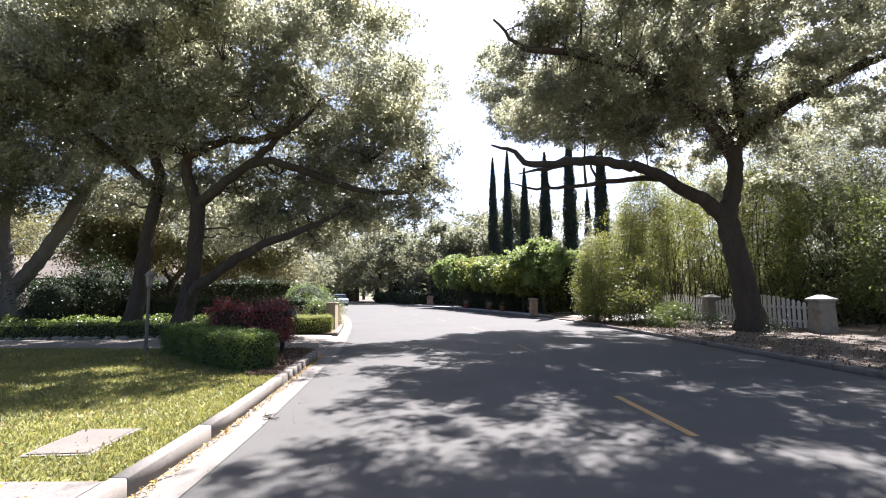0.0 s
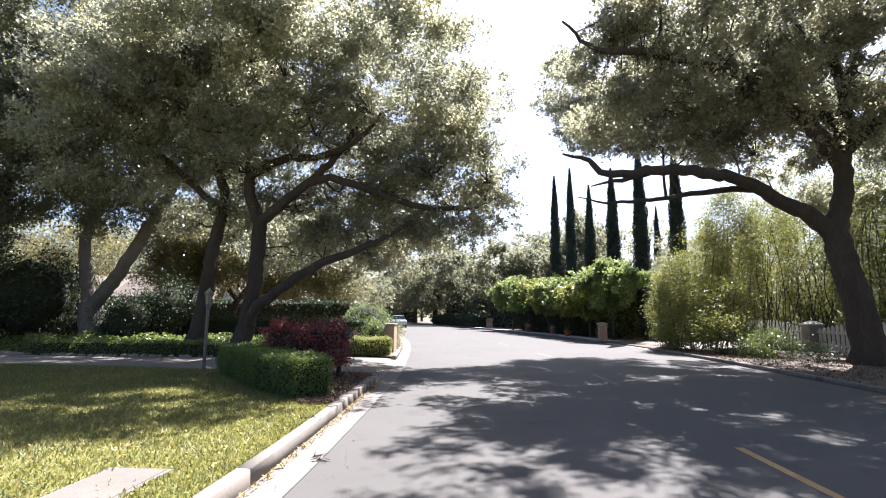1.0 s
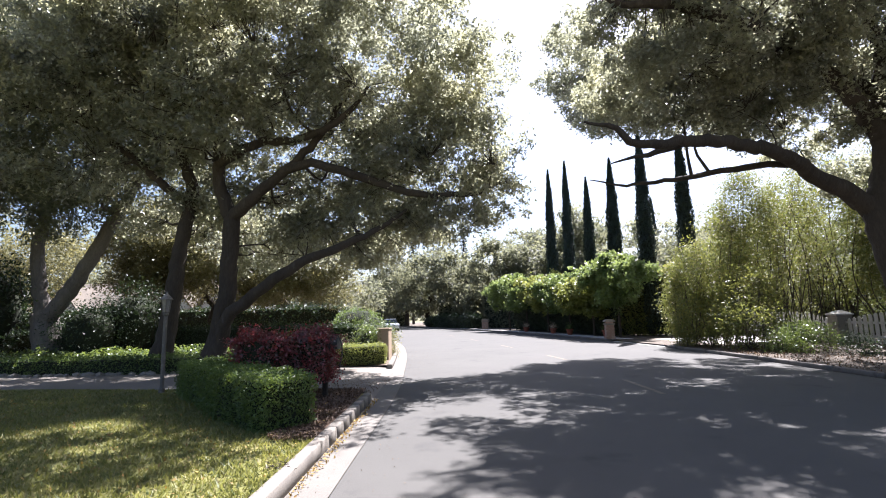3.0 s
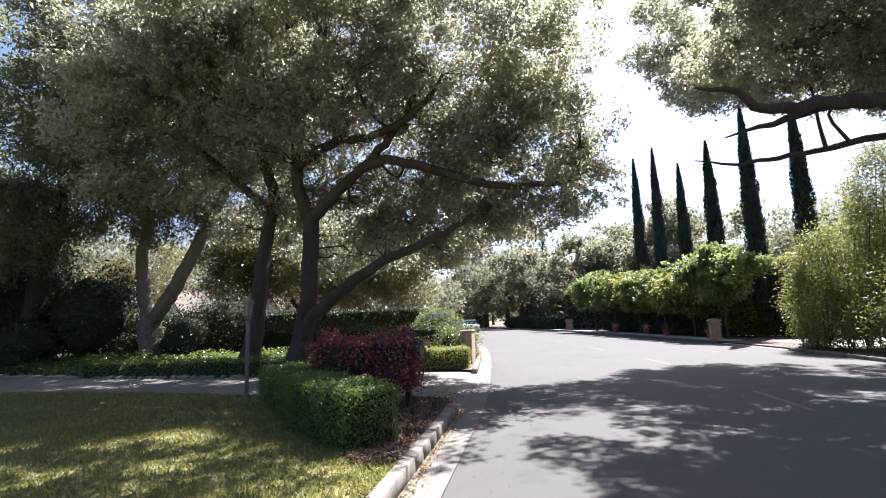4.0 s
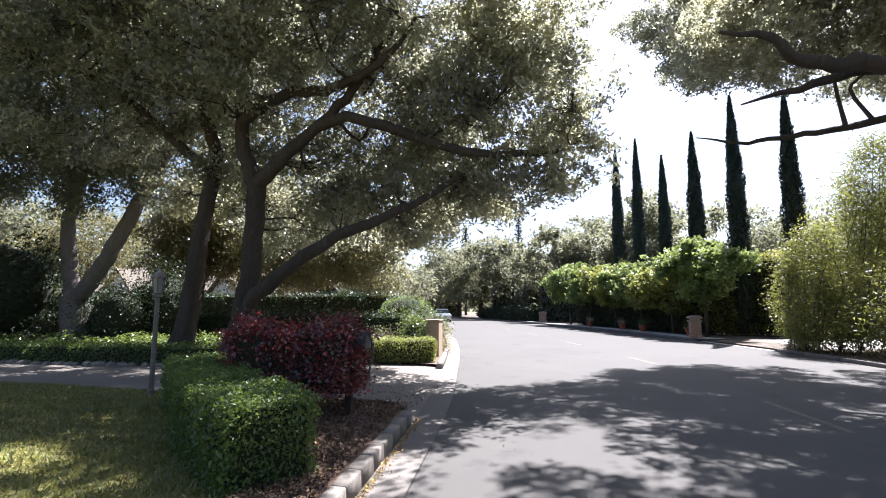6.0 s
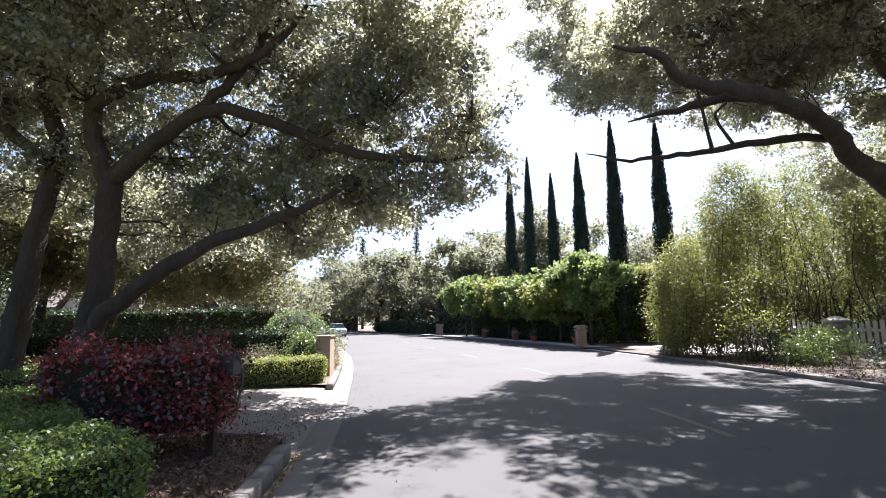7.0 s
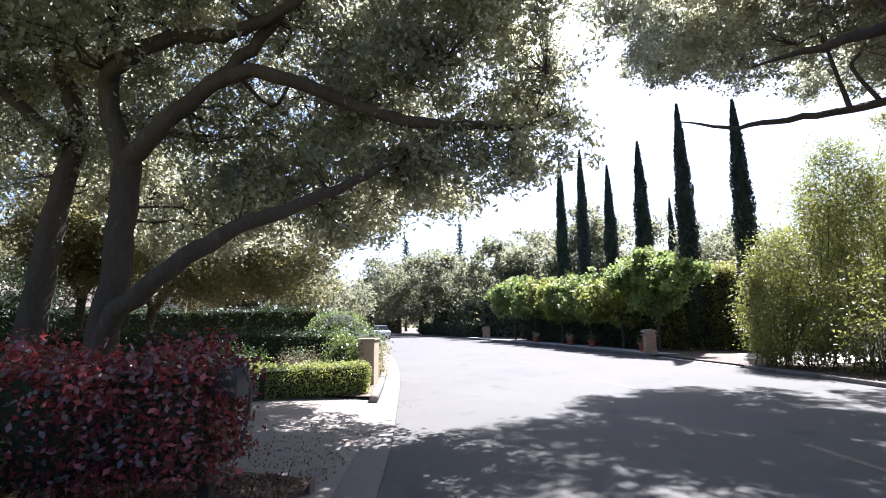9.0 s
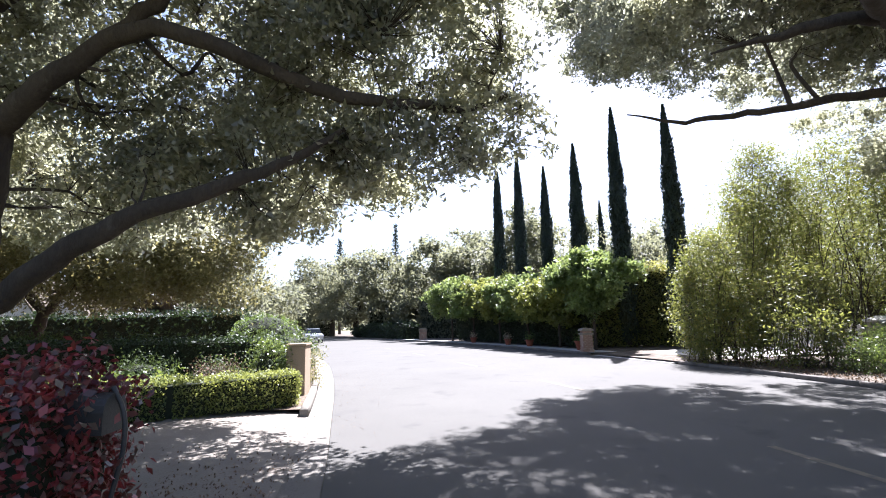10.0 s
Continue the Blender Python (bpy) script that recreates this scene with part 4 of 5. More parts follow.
make_shrub([(11.4, 17.0, 0.3, 0.5, 0.4, 0.3), (10.6, 19.4, 0.35, 0.6, 0.5, 0.35)], 1800, 0.06, DARK_LEAF, 55, "small dark shrubs at the foot of the oak", stems=10)
make_shrub([(15.4, 31.5, 4.6, 1.5, 2.4, 4.2), (15.6, 27.5, 5.0, 1.6, 2.6, 4.0), (15.4, 34.6, 4.0, 1.8, 1.8, 3.4), (15.6, 23.4, 4.6, 1.4, 2.4, 3.4), (13.0, 33.8, 3.2, 1.6, 1.4, 3.0)], 64000, 0.15, BAMBOO_LEAF, 56, "tall feathery bamboo clump with yellowing leaves", stems=120, gaps=0.22, per=15, clump=0.2, wide=0.32, stem_r=0.028, base=(15.4, 28.5, 0.15))
make_shrub([(17.5, 22, 3.6, 1.8, 3.4, 3.4), (18.2, 28, 4.2, 2.0, 3.6, 4.0), (17, 16.5, 3.0, 2.0, 3.0, 3.0), (19, 11.5, 3.0, 2.2, 3.2, 3.0)], 48000, 0.16, SCREEN_LEAF, 53, "tall screen of fine-leaved bamboo behind the fence", stems=90, gaps=0.28, per=14, clump=0.22, wide=0.32, stem_r=0.022)
make_tree("oak_tree", (24, 26, 0.0), [
    ([(22.5, 27, 0.0), (22.4, 27, 1.5), (22.8, 27, 4), (23.4, 26.6, 7)], [0.7, 0.55, 0.45, 0.2]),
    ([(22.7, 27, 3.4), (20.8, 26, 5.4), (19, 25, 7)], [0.3, 0.22, 0.08]),
], [(23, 26, 8.5, 5.5, 5, 3.6), (18.6, 24.5, 7.4, 3.4, 3.4, 2.6), (26, 22, 8, 4, 4, 3)], 1500, 44, 0.13, OAK_LEAF_FAR, BARK, 54, "dark oak standing behind the pillar", 50, 0.42)

# far hedge, small trees in a row, urn pillars and pots
make_hedge([(14.5, 34.0), (10.5, 35.2), (7.6, 36.0)], 1.6, 4.0, 0.13, 420, BAMBOO_LEAF, 61, "tall dense hedge with a sunlit yellow top", 0.15, 0.16)
# added row of lighter leaves: the hedge top as the sun catches it
make_shrub([(13.4, 34.2, 3.9, 1.2, 0.9, 0.55), (11.6, 34.7, 4.1, 1.2, 0.9, 0.5), (9.9, 35.2, 3.9, 1.1, 0.9, 0.55), (8.4, 35.6, 4.0, 1.0, 0.8, 0.5)], 9000, 0.11, SUNLIT_TOP_LEAF, 612, "sunlit top of the tall hedge, added as a row of golden leaves", stems=30, gaps=0.2, clump=0.16, base=(10.8, 35.0, 3.2))
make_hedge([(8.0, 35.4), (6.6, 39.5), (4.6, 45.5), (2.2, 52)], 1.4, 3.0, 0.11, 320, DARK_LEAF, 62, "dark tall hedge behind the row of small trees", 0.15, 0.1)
for i, (x, y, top, r) in enumerate([(6.9, 33.3, 5.5, 1.25), (6.0, 36.4, 4.9, 1.9), (5.0, 39.8, 5.1, 2.1), (3.8, 43.4, 5.3, 2.1), (2.4, 47.4, 5.5, 2.2), (1.0, 51.4, 5.6, 2.1)]):
    make_tree("street_tree", (x, y, 0.1), [
        ([(x, y, 0.1), (x + 0.02, y, 1.0), (x, y, 2.2)], [0.09, 0.075, 0.07]),
        ([(x, y, 2.1), (x - 0.5, y - 0.2, 3.0), (x - 0.8, y - 0.3, 3.6)], [0.05, 0.04, 0.02]),
        ([(x, y, 2.1), (x + 0.5, y + 0.1, 3.1), (x + 0.6, y + 0.2, 3.8)], [0.05, 0.04, 0.02]),
    ], [(x, y, top - 1.4, r * 0.9, r * 0.9, 1.3), (x - 0.9, y + 1.2, top - 1.7, r * 0.75, r * 0.8, 1.0), (x + 0.8, y - 1.2, top - 1.8, r * 0.75, r * 0.8, 1.1), (x + 0.1, y, top - 2.4, r, r * 0.9, 0.9), (x - 0.2, y + 0.2, top - 2.9, r * 0.9, r * 0.8, 0.6)], 520, 30, 0.17, LIME_LEAF if i in (1, 3) else BRIGHT_LEAF, BARK, 70 + i, "small round-headed street tree in fresh green leaf", 16, 0.13, 0.1, 1.8, 0.3, 0.025, "row of small trees", 8, 0.8, 90, 0.5)


def brick_pillar(x, y, h, w, label):
    root = tagged(new("pillar"), label, "pillar")
    root.location = (x, y, 0.1)
    part("plinth", box(bmesh.new(), -w / 2 - 0.04, w / 2 + 0.04, -w / 2 - 0.04, w / 2 + 0.04, -0.05, 0.14, 0.015), BRICKY, root)
    part("shaft", box(bmesh.new(), -w / 2, w / 2, -w / 2, w / 2, 0.1, h - 0.3, 0.012), BRICKY, root)
    course = box(bmesh.new(), -0.1, 0.1, -0.012, 0.012, -0.032, 0.032, 0.004)
    first = part("brick", course, BRICKY, root)
    rows = int((h - 0.5) / 0.08)
    for k in range(rows):
        for j in (-1, 1):
            for i in range(2):
                ob = first if (k, j, i) == (0, -1, 0) else new("brick", first.data)
                ob.parent = root
                ob.location = ((i - 0.5) * w * 0.5 + (0.03 if k % 2 else -0.03), j * (w / 2 + 0.006), 0.2 + 0.08 * k)
    part("band", box(bmesh.new(), -w / 2 - 0.05, w / 2 + 0.05, -w / 2 - 0.05, w / 2 + 0.05, h - 0.3, h - 0.22, 0.012), STONE, root)
    part("neck", box(bmesh.new(), -w / 2 + 0.02, w / 2 - 0.02, -w / 2 + 0.02, w / 2 - 0.02, h - 0.23, h - 0.12), BRICKY, root)
    bm = bmesh.new()
    prof = [(-w / 2 - 0.07, h - 0.13)] + [((w / 2 + 0.07) * math.sin(a), h - 0.1 + 0.12 * math.cos(a)) for a in np.linspace(-math.pi / 2, math.pi / 2, 9)] + [(w / 2 + 0.07, h - 0.13)]
    a, b = ([bm.verts.new((u, y0, z)) for u, z in prof] for y0 in (-w / 2 - 0.06, w / 2 + 0.06))
    bm.faces.new(a), bm.faces.new(list(reversed(b)))
    for i in range(len(prof)):
        bm.faces.new((a[i], b[i], b[(i + 1) % len(prof)], a[(i + 1) % len(prof)]))
    bmesh.ops.recalc_face_normals(bm, faces=bm.faces)
    part("cap", bm, STONE, root, "rounded stone cap")
    return root


brick_pillar(5.95, 31.9, 1.1, 0.45, "low pinkish brick pillar with a rounded stone cap")
brick_pillar(-1.5, 56.6, 1.1, 0.7, "pale brick pillar far along the street")
strip("right_drive", lambda y: right_kerb(y) + 0.0, lambda y: right_kerb(y) + 7.0, np.linspace(26.0, 31.0, 12), 0.012, 0.24, DRIVE_SUNLIT, "concrete driveway entrance, its sunlit brightness put into the pale colour", across=8)


strip("right_pavement", lambda y: right_kerb(y) + 0.2, lambda y: right_kerb(y) + 1.35, np.linspace(31.2, 62, 40), 0.112, 0.118, DRIVE_SUNLIT, "concrete pavement between kerb and hedge, coloured pale as if in full sun", across=4)


def flower_pot(x, y, s, flower):
    root = tagged(new("flower_pot"), "terracotta pot with a small flowering plant", "flower pot", "pots along the hedge")
    root.location = (x, y, 0.1)
    part("pot", lathe(bmesh.new(), [(0.2 * s, 0), (0.3 * s, 0.42 * s), (0.34 * s, 0.44 * s), (0.34 * s, 0.52 * s), (0.28 * s, 0.52 * s), (0.26 * s, 0.46 * s)], 18), TERRA, root, smooth=False)
    r = np.random.default_rng(int(x * 10) + 300)
    q = r.normal(0, 0.17 * s, (240, 3)) + (0, 0, 0.68 * s)
    v, f = leaves(q, 0.07, r, 0.6)
    tagged(link_mesh("foliage", v, f, flower, root), kind="stuff")
    return root


flower_pot(6.1, 33.2, 0.9, BOX_LEAF)
flower_pot(3.9, 41.0, 0.78, PETAL)
flower_pot(2.2, 46.0, 0.78, PETAL)
flower_pot(4.7, 38.3, 0.78, BOX_LEAF)

# cypresses
def cypress():
    rng = np.random.default_rng(80)
    root = tagged(new("cypress_tree"), "tall dark slender cypress against the bright sky", "tree", "row of cypresses")
    n = 15000
    h = rng.uniform(0, 1, n) ** 0.85 * 13
    rad = np.interp(h, [0, 1, 4, 8, 11, 12.6, 13], [0.42, 0.62, 0.62, 0.5, 0.28, 0.09, 0.015])
    a = rng.uniform(0, 2 * math.pi, n)
    lump = 1 + 0.13 * np.sin(3 * a + h * 2.1) + 0.1 * np.sin(5 * a - h * 3.7)
    k = rad * lump * rng.uniform(0.75, 1.08, n)
    p = np.stack([k * np.cos(a), k * np.sin(a), h + 0.3], 1)
    d = np.stack([np.cos(a), np.sin(a), np.full(n, 1.2)], 1)
    v, f = leaves(p, 0.2, rng, 0.35, d, 0.5, droop=-1.6)
    link_mesh("foliage", v, f, CYPRESS_LEAF, root)
    part("trunk", lathe(bmesh.new(), [(0.2, -0.1), (0.16, 1.0), (0.1, 6), (0.03, 12)], 10), BARK, root)
    part("inside", lathe(bmesh.new(), [(0.3, 0.5), (0.5, 1.2), (0.5, 4), (0.38, 8), (0.2, 11), (0.03, 12.7)], 14), SHADE_CORE, root)
    return root


tall = cypress()
spots = [(10.4, 31.2, 11.8), (9.3, 34.8, 13.3), (8.43, 39.1, 12.8), (7.34, 42.6, 12.4), (6.45, 47.3, 15.3), (5.45, 51.5, 15.8), (18.2, 59.9, 14.2)]
for i, (x, y, h) in enumerate(spots):
    m = pose(x, y, 0.1, 0, 0, 57 * i) @ Matrix.Diagonal((0.78 + 0.05 * (i % 3), 0.78 + 0.05 * (i % 3), h / 13.1, 1))
    if i == 0:
        tall.matrix_basis = m
    else:
        c = copy_thing(tall, pose(0, 0, 0))
        c.matrix_basis = m

# distant trees
FAR = [(-10.7, 80, 13, 6.5), (-15.5, 87, 13, 6), (-23, 100, 12, 7), (-5, 74, 12, 5.5), (-0.5, 68, 11.5, 5.5), (4, 63, 12.5, 5), (9, 58, 13, 5), (6, 80, 17, 6), (14, 66, 14, 6), (19, 55, 11, 6), (25, 62, 13, 7), (33, 50, 12, 7),
       (-24, 60, 11, 6), (-19, 49, 8, 4.5), (-33, 50, 12, 6), (-44, 52, 13, 7), (-41, 34, 11, 6), (-52, 40, 13, 8), (-48, 22, 12, 7), (-36, 21, 10, 5.5), (30, 34, 12, 7), (33, 19, 12, 7), (29, 9, 11, 6), (-36, 112, 13, 8), (-50, 98, 13, 8), (-26, 122, 13, 9), (-31, 84, 11, 6)]
for i, (x, y, h, r) in enumerate(FAR):
    q = np.random.default_rng(100 + i)
    blobs = [(x, y, h * 0.58, r * 0.8, r * 0.8, h * 0.36), (x, y - 0.3 * r, h * 0.3, r * 0.8, r * 0.6, h * 0.16)] + [(x + q.normal(0, r * 0.5), y + q.normal(0, r * 0.4), h * q.uniform(0.42, 0.85), r * q.uniform(0.3, 0.5), r * 0.4, h * q.uniform(0.12, 0.18)) for _ in range(5)]
    make_tree("oak_tree", (x, y, 0), [
        ([(x, y, -0.1), (x + q.normal(0, 0.2), y, h * 0.2), (x + q.normal(0, 0.5), y, h * 0.5)], [0.5, 0.36, 0.2]),
        ([(x, y, h * 0.22), (x + r * 0.4, y, h * 0.45), (x + r * 0.6, y - 0.5, h * 0.6)], [0.22, 0.16, 0.06]),
        ([(x, y, h * 0.25), (x - r * 0.4, y, h * 0.42), (x - r * 0.65, y + 0.5, h * 0.55)], [0.22, 0.16, 0.06]),
    ], blobs, 380, 26, 0.44 if y > 55 else 0.32, OAK_LEAF_FAR, BARK, 200 + i, "broad evergreen tree in the distance", 22, 0.42, 0.12, 0.8, 0.4, 0.09, "distant trees", 8, lumps=70, lump=r * 0.22)

# ---- lamp post, gatepost, lid ----
lamp = tagged(new("lamp_post"), "slim grey lamp post with a small lantern beside the driveway", "lamp post")
lamp.location = (-7.75, 12.75, 0.12)
part("post", lathe(bmesh.new(), [(0.06, -0.05), (0.06, 0.1), (0.042, 0.13), (0.038, 1.62), (0.06, 1.64), (0.06, 1.68), (0.03, 1.7)], 12), POST, lamp)
part("lantern_glass", lathe(bmesh.new(), [(0.065, 1.7), (0.1, 1.96)], 6), surface("lantern_glass", (0.16, 0.15, 0.13), (0.26, 0.24, 0.21), 5, 40, 0.25, 0.1), lamp, "frosted lantern panes")
part("lantern_roof", lathe(bmesh.new(), [(0.14, 1.96), (0.135, 1.98), (0.05, 2.07), (0.025, 2.1), (0.015, 2.14)], 6), POST, lamp)
for k in range(6):
    a = math.pi / 3 * k
    path = np.array([(0.068 * math.cos(a), 0.068 * math.sin(a), 1.69), (0.104 * math.cos(a), 0.104 * math.sin(a), 1.965)])
    v, f = tube(path, np.array([0.008, 0.008]), 5)
    link_mesh("lantern_bar", v, f, POST, lamp)

gatepost = tagged(new("gatepost"), "square tan stucco gatepost with a flat cap", "gatepost")
gatepost.location = (-4.72, 20.6, 0.08)
part("shaft", box(bmesh.new(), -0.21, 0.21, -0.28, 0.28, -0.05, 1.09, 0.02), TAN, gatepost)
part("cap", box(bmesh.new(), -0.235, 0.235, -0.305, 0.305, 1.09, 1.14, 0.015), TAN, gatepost)

lid = tagged(new("utility_lid"), "weathered concrete utility lid set in the lawn", "utility cover")
lid.location = (-3.6, 5.0, 0.13)
lid.rotation_euler[2] = radians(4)
part("slab", box(bmesh.new(), -0.27, 0.27, -0.4, 0.4, -0.05, 0.022, 0.008), LID, lid)
part("rim", box(bmesh.new(), -0.31, 0.31, -0.44, 0.44, -0.06, 0.012, 0.006), GUTTER, lid)

# distant undergrowth and woods
make_hedge([(-2.6, 60), (-5.6, 67), (-8.6, 73.5)], 1.6, 1.5, 0.2, 110, DARK_LEAF, 63, "dark low hedge along the far bend", 0.1, 0.15)
make_hedge([(-1, 64), (3, 60), (8, 56), (16, 52)], 2.0, 4.5, 0.25, 80, OAK_LEAF_FAR, 64, "tall rough hedge under the distant trees", 0.1, 0.3)
make_hedge([(-8.4, 77), (-4, 76), (0, 72), (6, 68)], 2.0, 3.4, 0.25, 80, OAK_LEAF_FAR, 620, "rough undergrowth below the trees on the bend", 0.1, 0.3)
make_hedge([(-17, 90), (-24, 104), (-40, 125)], 2.0, 3.0, 0.3, 60, OAK_LEAF_FAR, 65, "rough hedge beyond the bend", 0.1, 0.3)
make_hedge([(-10.5, 34), (-13.5, 44), (-17.5, 56), (-26, 76)], 1.6, 1.9, 0.2, 90, OAK_LEAF_FAR, 66, "rough green hedge along the far kerb", 0.1, 0.2)
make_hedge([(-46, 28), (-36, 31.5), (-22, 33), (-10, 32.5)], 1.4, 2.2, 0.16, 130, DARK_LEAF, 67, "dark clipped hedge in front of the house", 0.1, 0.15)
make_hedge([(22, 6), (21, 20), (20.5, 36), (24, 46)], 2.0, 3.2, 0.25, 80, OAK_LEAF_FAR, 68, "rough hedge behind the bamboo", 0.1, 0.3)
rng = np.random.default_rng(90)
ang = rng.uniform(0, 2 * math.pi, 15000)
dist = rng.uniform(165, 215, 15000)
tall_at = 8 + 4 * np.sin(ang * 9) + 3 * np.sin(ang * 23 + 1) + 2 * np.sin(ang * 61)
p = np.stack([dist * np.cos(ang), 40 + dist * np.sin(ang), rng.uniform(0, 1, 15000) ** 0.7 * (tall_at + 3)], 1)
v, f = leaves(p, 3.4, rng, 0.7)
tagged(link_mesh("distant_woods", v, f, OAK_LEAF_FAR), "hazy belt of woods all round the horizon", "woods", kind="stuff")
make_shrub([(-9.6, 74.5, 0.8, 1.3, 1.3, 0.9)], 900, 0.2, DARK_LEAF, 69, "round clipped bush on the bend", core=0.85, shell=0.9, clump=0.1, gaps=0.0)


# ---- house behind the garden ----
def make_house(place, turn, size, label):
    root = tagged(new("house"), label, "house")
    root.location, root.rotation_euler[2], root.scale = place, radians(turn), size
    part("wall", box(bmesh.new(), -8, 8, -4, 4, -0.1, 2.7), HOUSE, root)

    def roof(name, x0, x1, y0, y1, z0, z1, along):
        bm = bmesh.new()
        if along == "x":
            ends = [[(x, y0, z0), (x, (y0 + y1) / 2, z1), (x, y1, z0), (x, y1, z0 - 0.15), (x, (y0 + y1) / 2, z1 - 0.17), (x, y0, z0 - 0.15)] for x in (x0, x1)]
        else:
            ends = [[(x0, y, z0), ((x0 + x1) / 2, y, z1), (x1, y, z0), (x1, y, z0 - 0.15), ((x0 + x1) / 2, y, z1 - 0.17), (x0, y, z0 - 0.15)] for y in (y0, y1)]
        a, b = ([bm.verts.new(q) for q in e] for e in ends)
        bm.faces.new(a), bm.faces.new(list(reversed(b)))
        for i in range(6):
            bm.faces.new((a[i], b[i], b[(i + 1) % 6], a[(i + 1) % 6]))
        bmesh.ops.recalc_face_normals(bm, faces=bm.faces)
        return part(name, bm, ROOF, root)

    roof("roof", -8.6, 8.6, -4.9, 4.9, 2.75, 5.0, "x")
    for x, w, h in ((-5.4, 2.6, 4.4), (3.9, 2.3, 4.2), (6.7, 2.0, 4.1)):
        bm = bmesh.new()
        t = [bm.verts.new(q) for q in ((x - w / 2, -5.0, 2.5), (x + w / 2, -5.0, 2.5), (x, -5.0, h - 0.1))]
        u = [bm.verts.new(q) for q in ((x - w / 2, -2.0, 2.5), (x + w / 2, -2.0, 2.5), (x, -2.0, h - 0.1))]
        bm.faces.new(t), bm.faces.new(list(reversed(u)))
        for i in range(3):
            bm.faces.new((t[i], u[i], u[(i + 1) % 3], t[(i + 1) % 3]))
        bmesh.ops.recalc_face_normals(bm, faces=bm.faces)
        part("gable", bm, HOUSE, root, "white painted gable")
        roof("gable_roof", x - w / 2 - 0.25, x + w / 2 + 0.25, -5.3, -1.0, 2.55, h + 0.12, "y")
    glass = base_material("window_glass")
    glass[2].inputs["Base Color"].default_value = (0.03, 0.035, 0.04, 1)
    glass[2].inputs["Roughness"].default_value = 0.06
    for x in (-6.2, -4.4, -1.4, 1.6, 4.4, 6.6):
        frame_ob = part("window", box(bmesh.new(), x - 0.55, x + 0.55, -4.06, -4.0, 0.9, 2.15, 0.01), WHITE, root, "white framed window")
        for k in (-1, 1):
            part("pane", box(bmesh.new(), x + k * 0.25 - 0.21, x + k * 0.25 + 0.21, -4.075, -4.062, 1.0, 2.05), glass[0], frame_ob)
    for k in range(14):
        z = 2.95 + 0.145 * k
        y = -4.75 + (z - 2.83) * 4.9 / 2.25
        part("shingle_row", box(bmesh.new(), -8.6, 8.6, y - 0.02, y + 0.32, z - 0.05, z - 0.015), ROOF, root)


make_house((-28, 42, 0.1), 0, (1, 1, 1), "low white house with a brown shingle roof and white gables")
make_house((23, 66, 0.1), -18, (0.9, 0.9, 1.5), "pale two-storey house half hidden behind the cypresses")


# ---- parked car far along the kerb ----
def make_car(x, y, turn):
    root = tagged(new("car"), "silver saloon car parked far along the kerb", "car")
    root.location, root.rotation_euler[2] = (x, y, 0.0), radians(turn)
    paint, nt, p = base_material("silver_paint")
    nt.links.new(ramp(nt, noise_node(nt, 3.0), [(0.3, (0.42, 0.45, 0.48)), (0.7, (0.5, 0.53, 0.56))]), p.inputs["Base Color"])
    p.inputs["Metallic"].default_value, p.inputs["Roughness"].default_value = 0.6, 0.3
    glass, _, p = base_material("car_glass")
    p.inputs["Base Color"].default_value, p.inputs["Roughness"].default_value = (0.02, 0.025, 0.03, 1), 0.05
    rubber, _, p = base_material("tyre_rubber")
    p.inputs["Base Color"].default_value, p.inputs["Roughness"].default_value = (0.02, 0.02, 0.02, 1), 0.8
    lens, _, p = base_material("lamp_lens")
    p.inputs["Base Color"].default_value, p.inputs["Roughness"].default_value = (0.6, 0.6, 0.58, 1), 0.1
    bm = bmesh.new()
    side = [(-2.2, 0.35), (-2.25, 0.7), (-2.1, 0.88), (-1.2, 0.95), (1.3, 0.97), (2.1, 0.92), (2.2, 0.6), (2.15, 0.35)]
    a = [bm.verts.new((-0.87, u, z)) for u, z in side]
    b = [bm.verts.new((0.87, u, z)) for u, z in side]
    bm.faces.new(a), bm.faces.new(list(reversed(b)))
    for i in range(len(side)):
        bm.faces.new((a[i], b[i], b[(i + 1) % len(side)], a[(i + 1) % len(side)]))
    bmesh.ops.recalc_face_normals(bm, faces=bm.faces)
    bmesh.ops.bevel(bm, geom=list(bm.edges), offset=0.05, segments=2, affect="EDGES")
    part("body", bm, paint, root)
    part("cabin", box(bmesh.new(), -0.78, 0.78, -1.25, 1.5, 0.95, 1.38, 0.06, 0.2), glass, root)
    part("roof", box(bmesh.new(), -0.62, 0.62, -0.95, 1.15, 1.37, 1.44, 0.03), paint, root)
    for sx in (-1, 1):
        for sy in (-1.35, 1.35):
            bm = lathe(bmesh.new(), [(0.2, -0.1), (0.31, -0.1), (0.33, -0.06), (0.33, 0.06), (0.31, 0.1), (0.2, 0.1)], 18)
            bmesh.ops.rotate(bm, verts=bm.verts, cent=(0, 0, 0), matrix=Matrix.Rotation(radians(90), 3, "Y"))
            w = part("wheel", bm, rubber, root)
            w.location = (sx * 0.8, sy, 0.33)
        part("headlight", box(bmesh.new(), sx * 0.62 - 0.16, sx * 0.62 + 0.16, -2.27, -2.15, 0.62, 0.78, 0.02), lens, root)


make_car(-12.9, 60.5, 17)


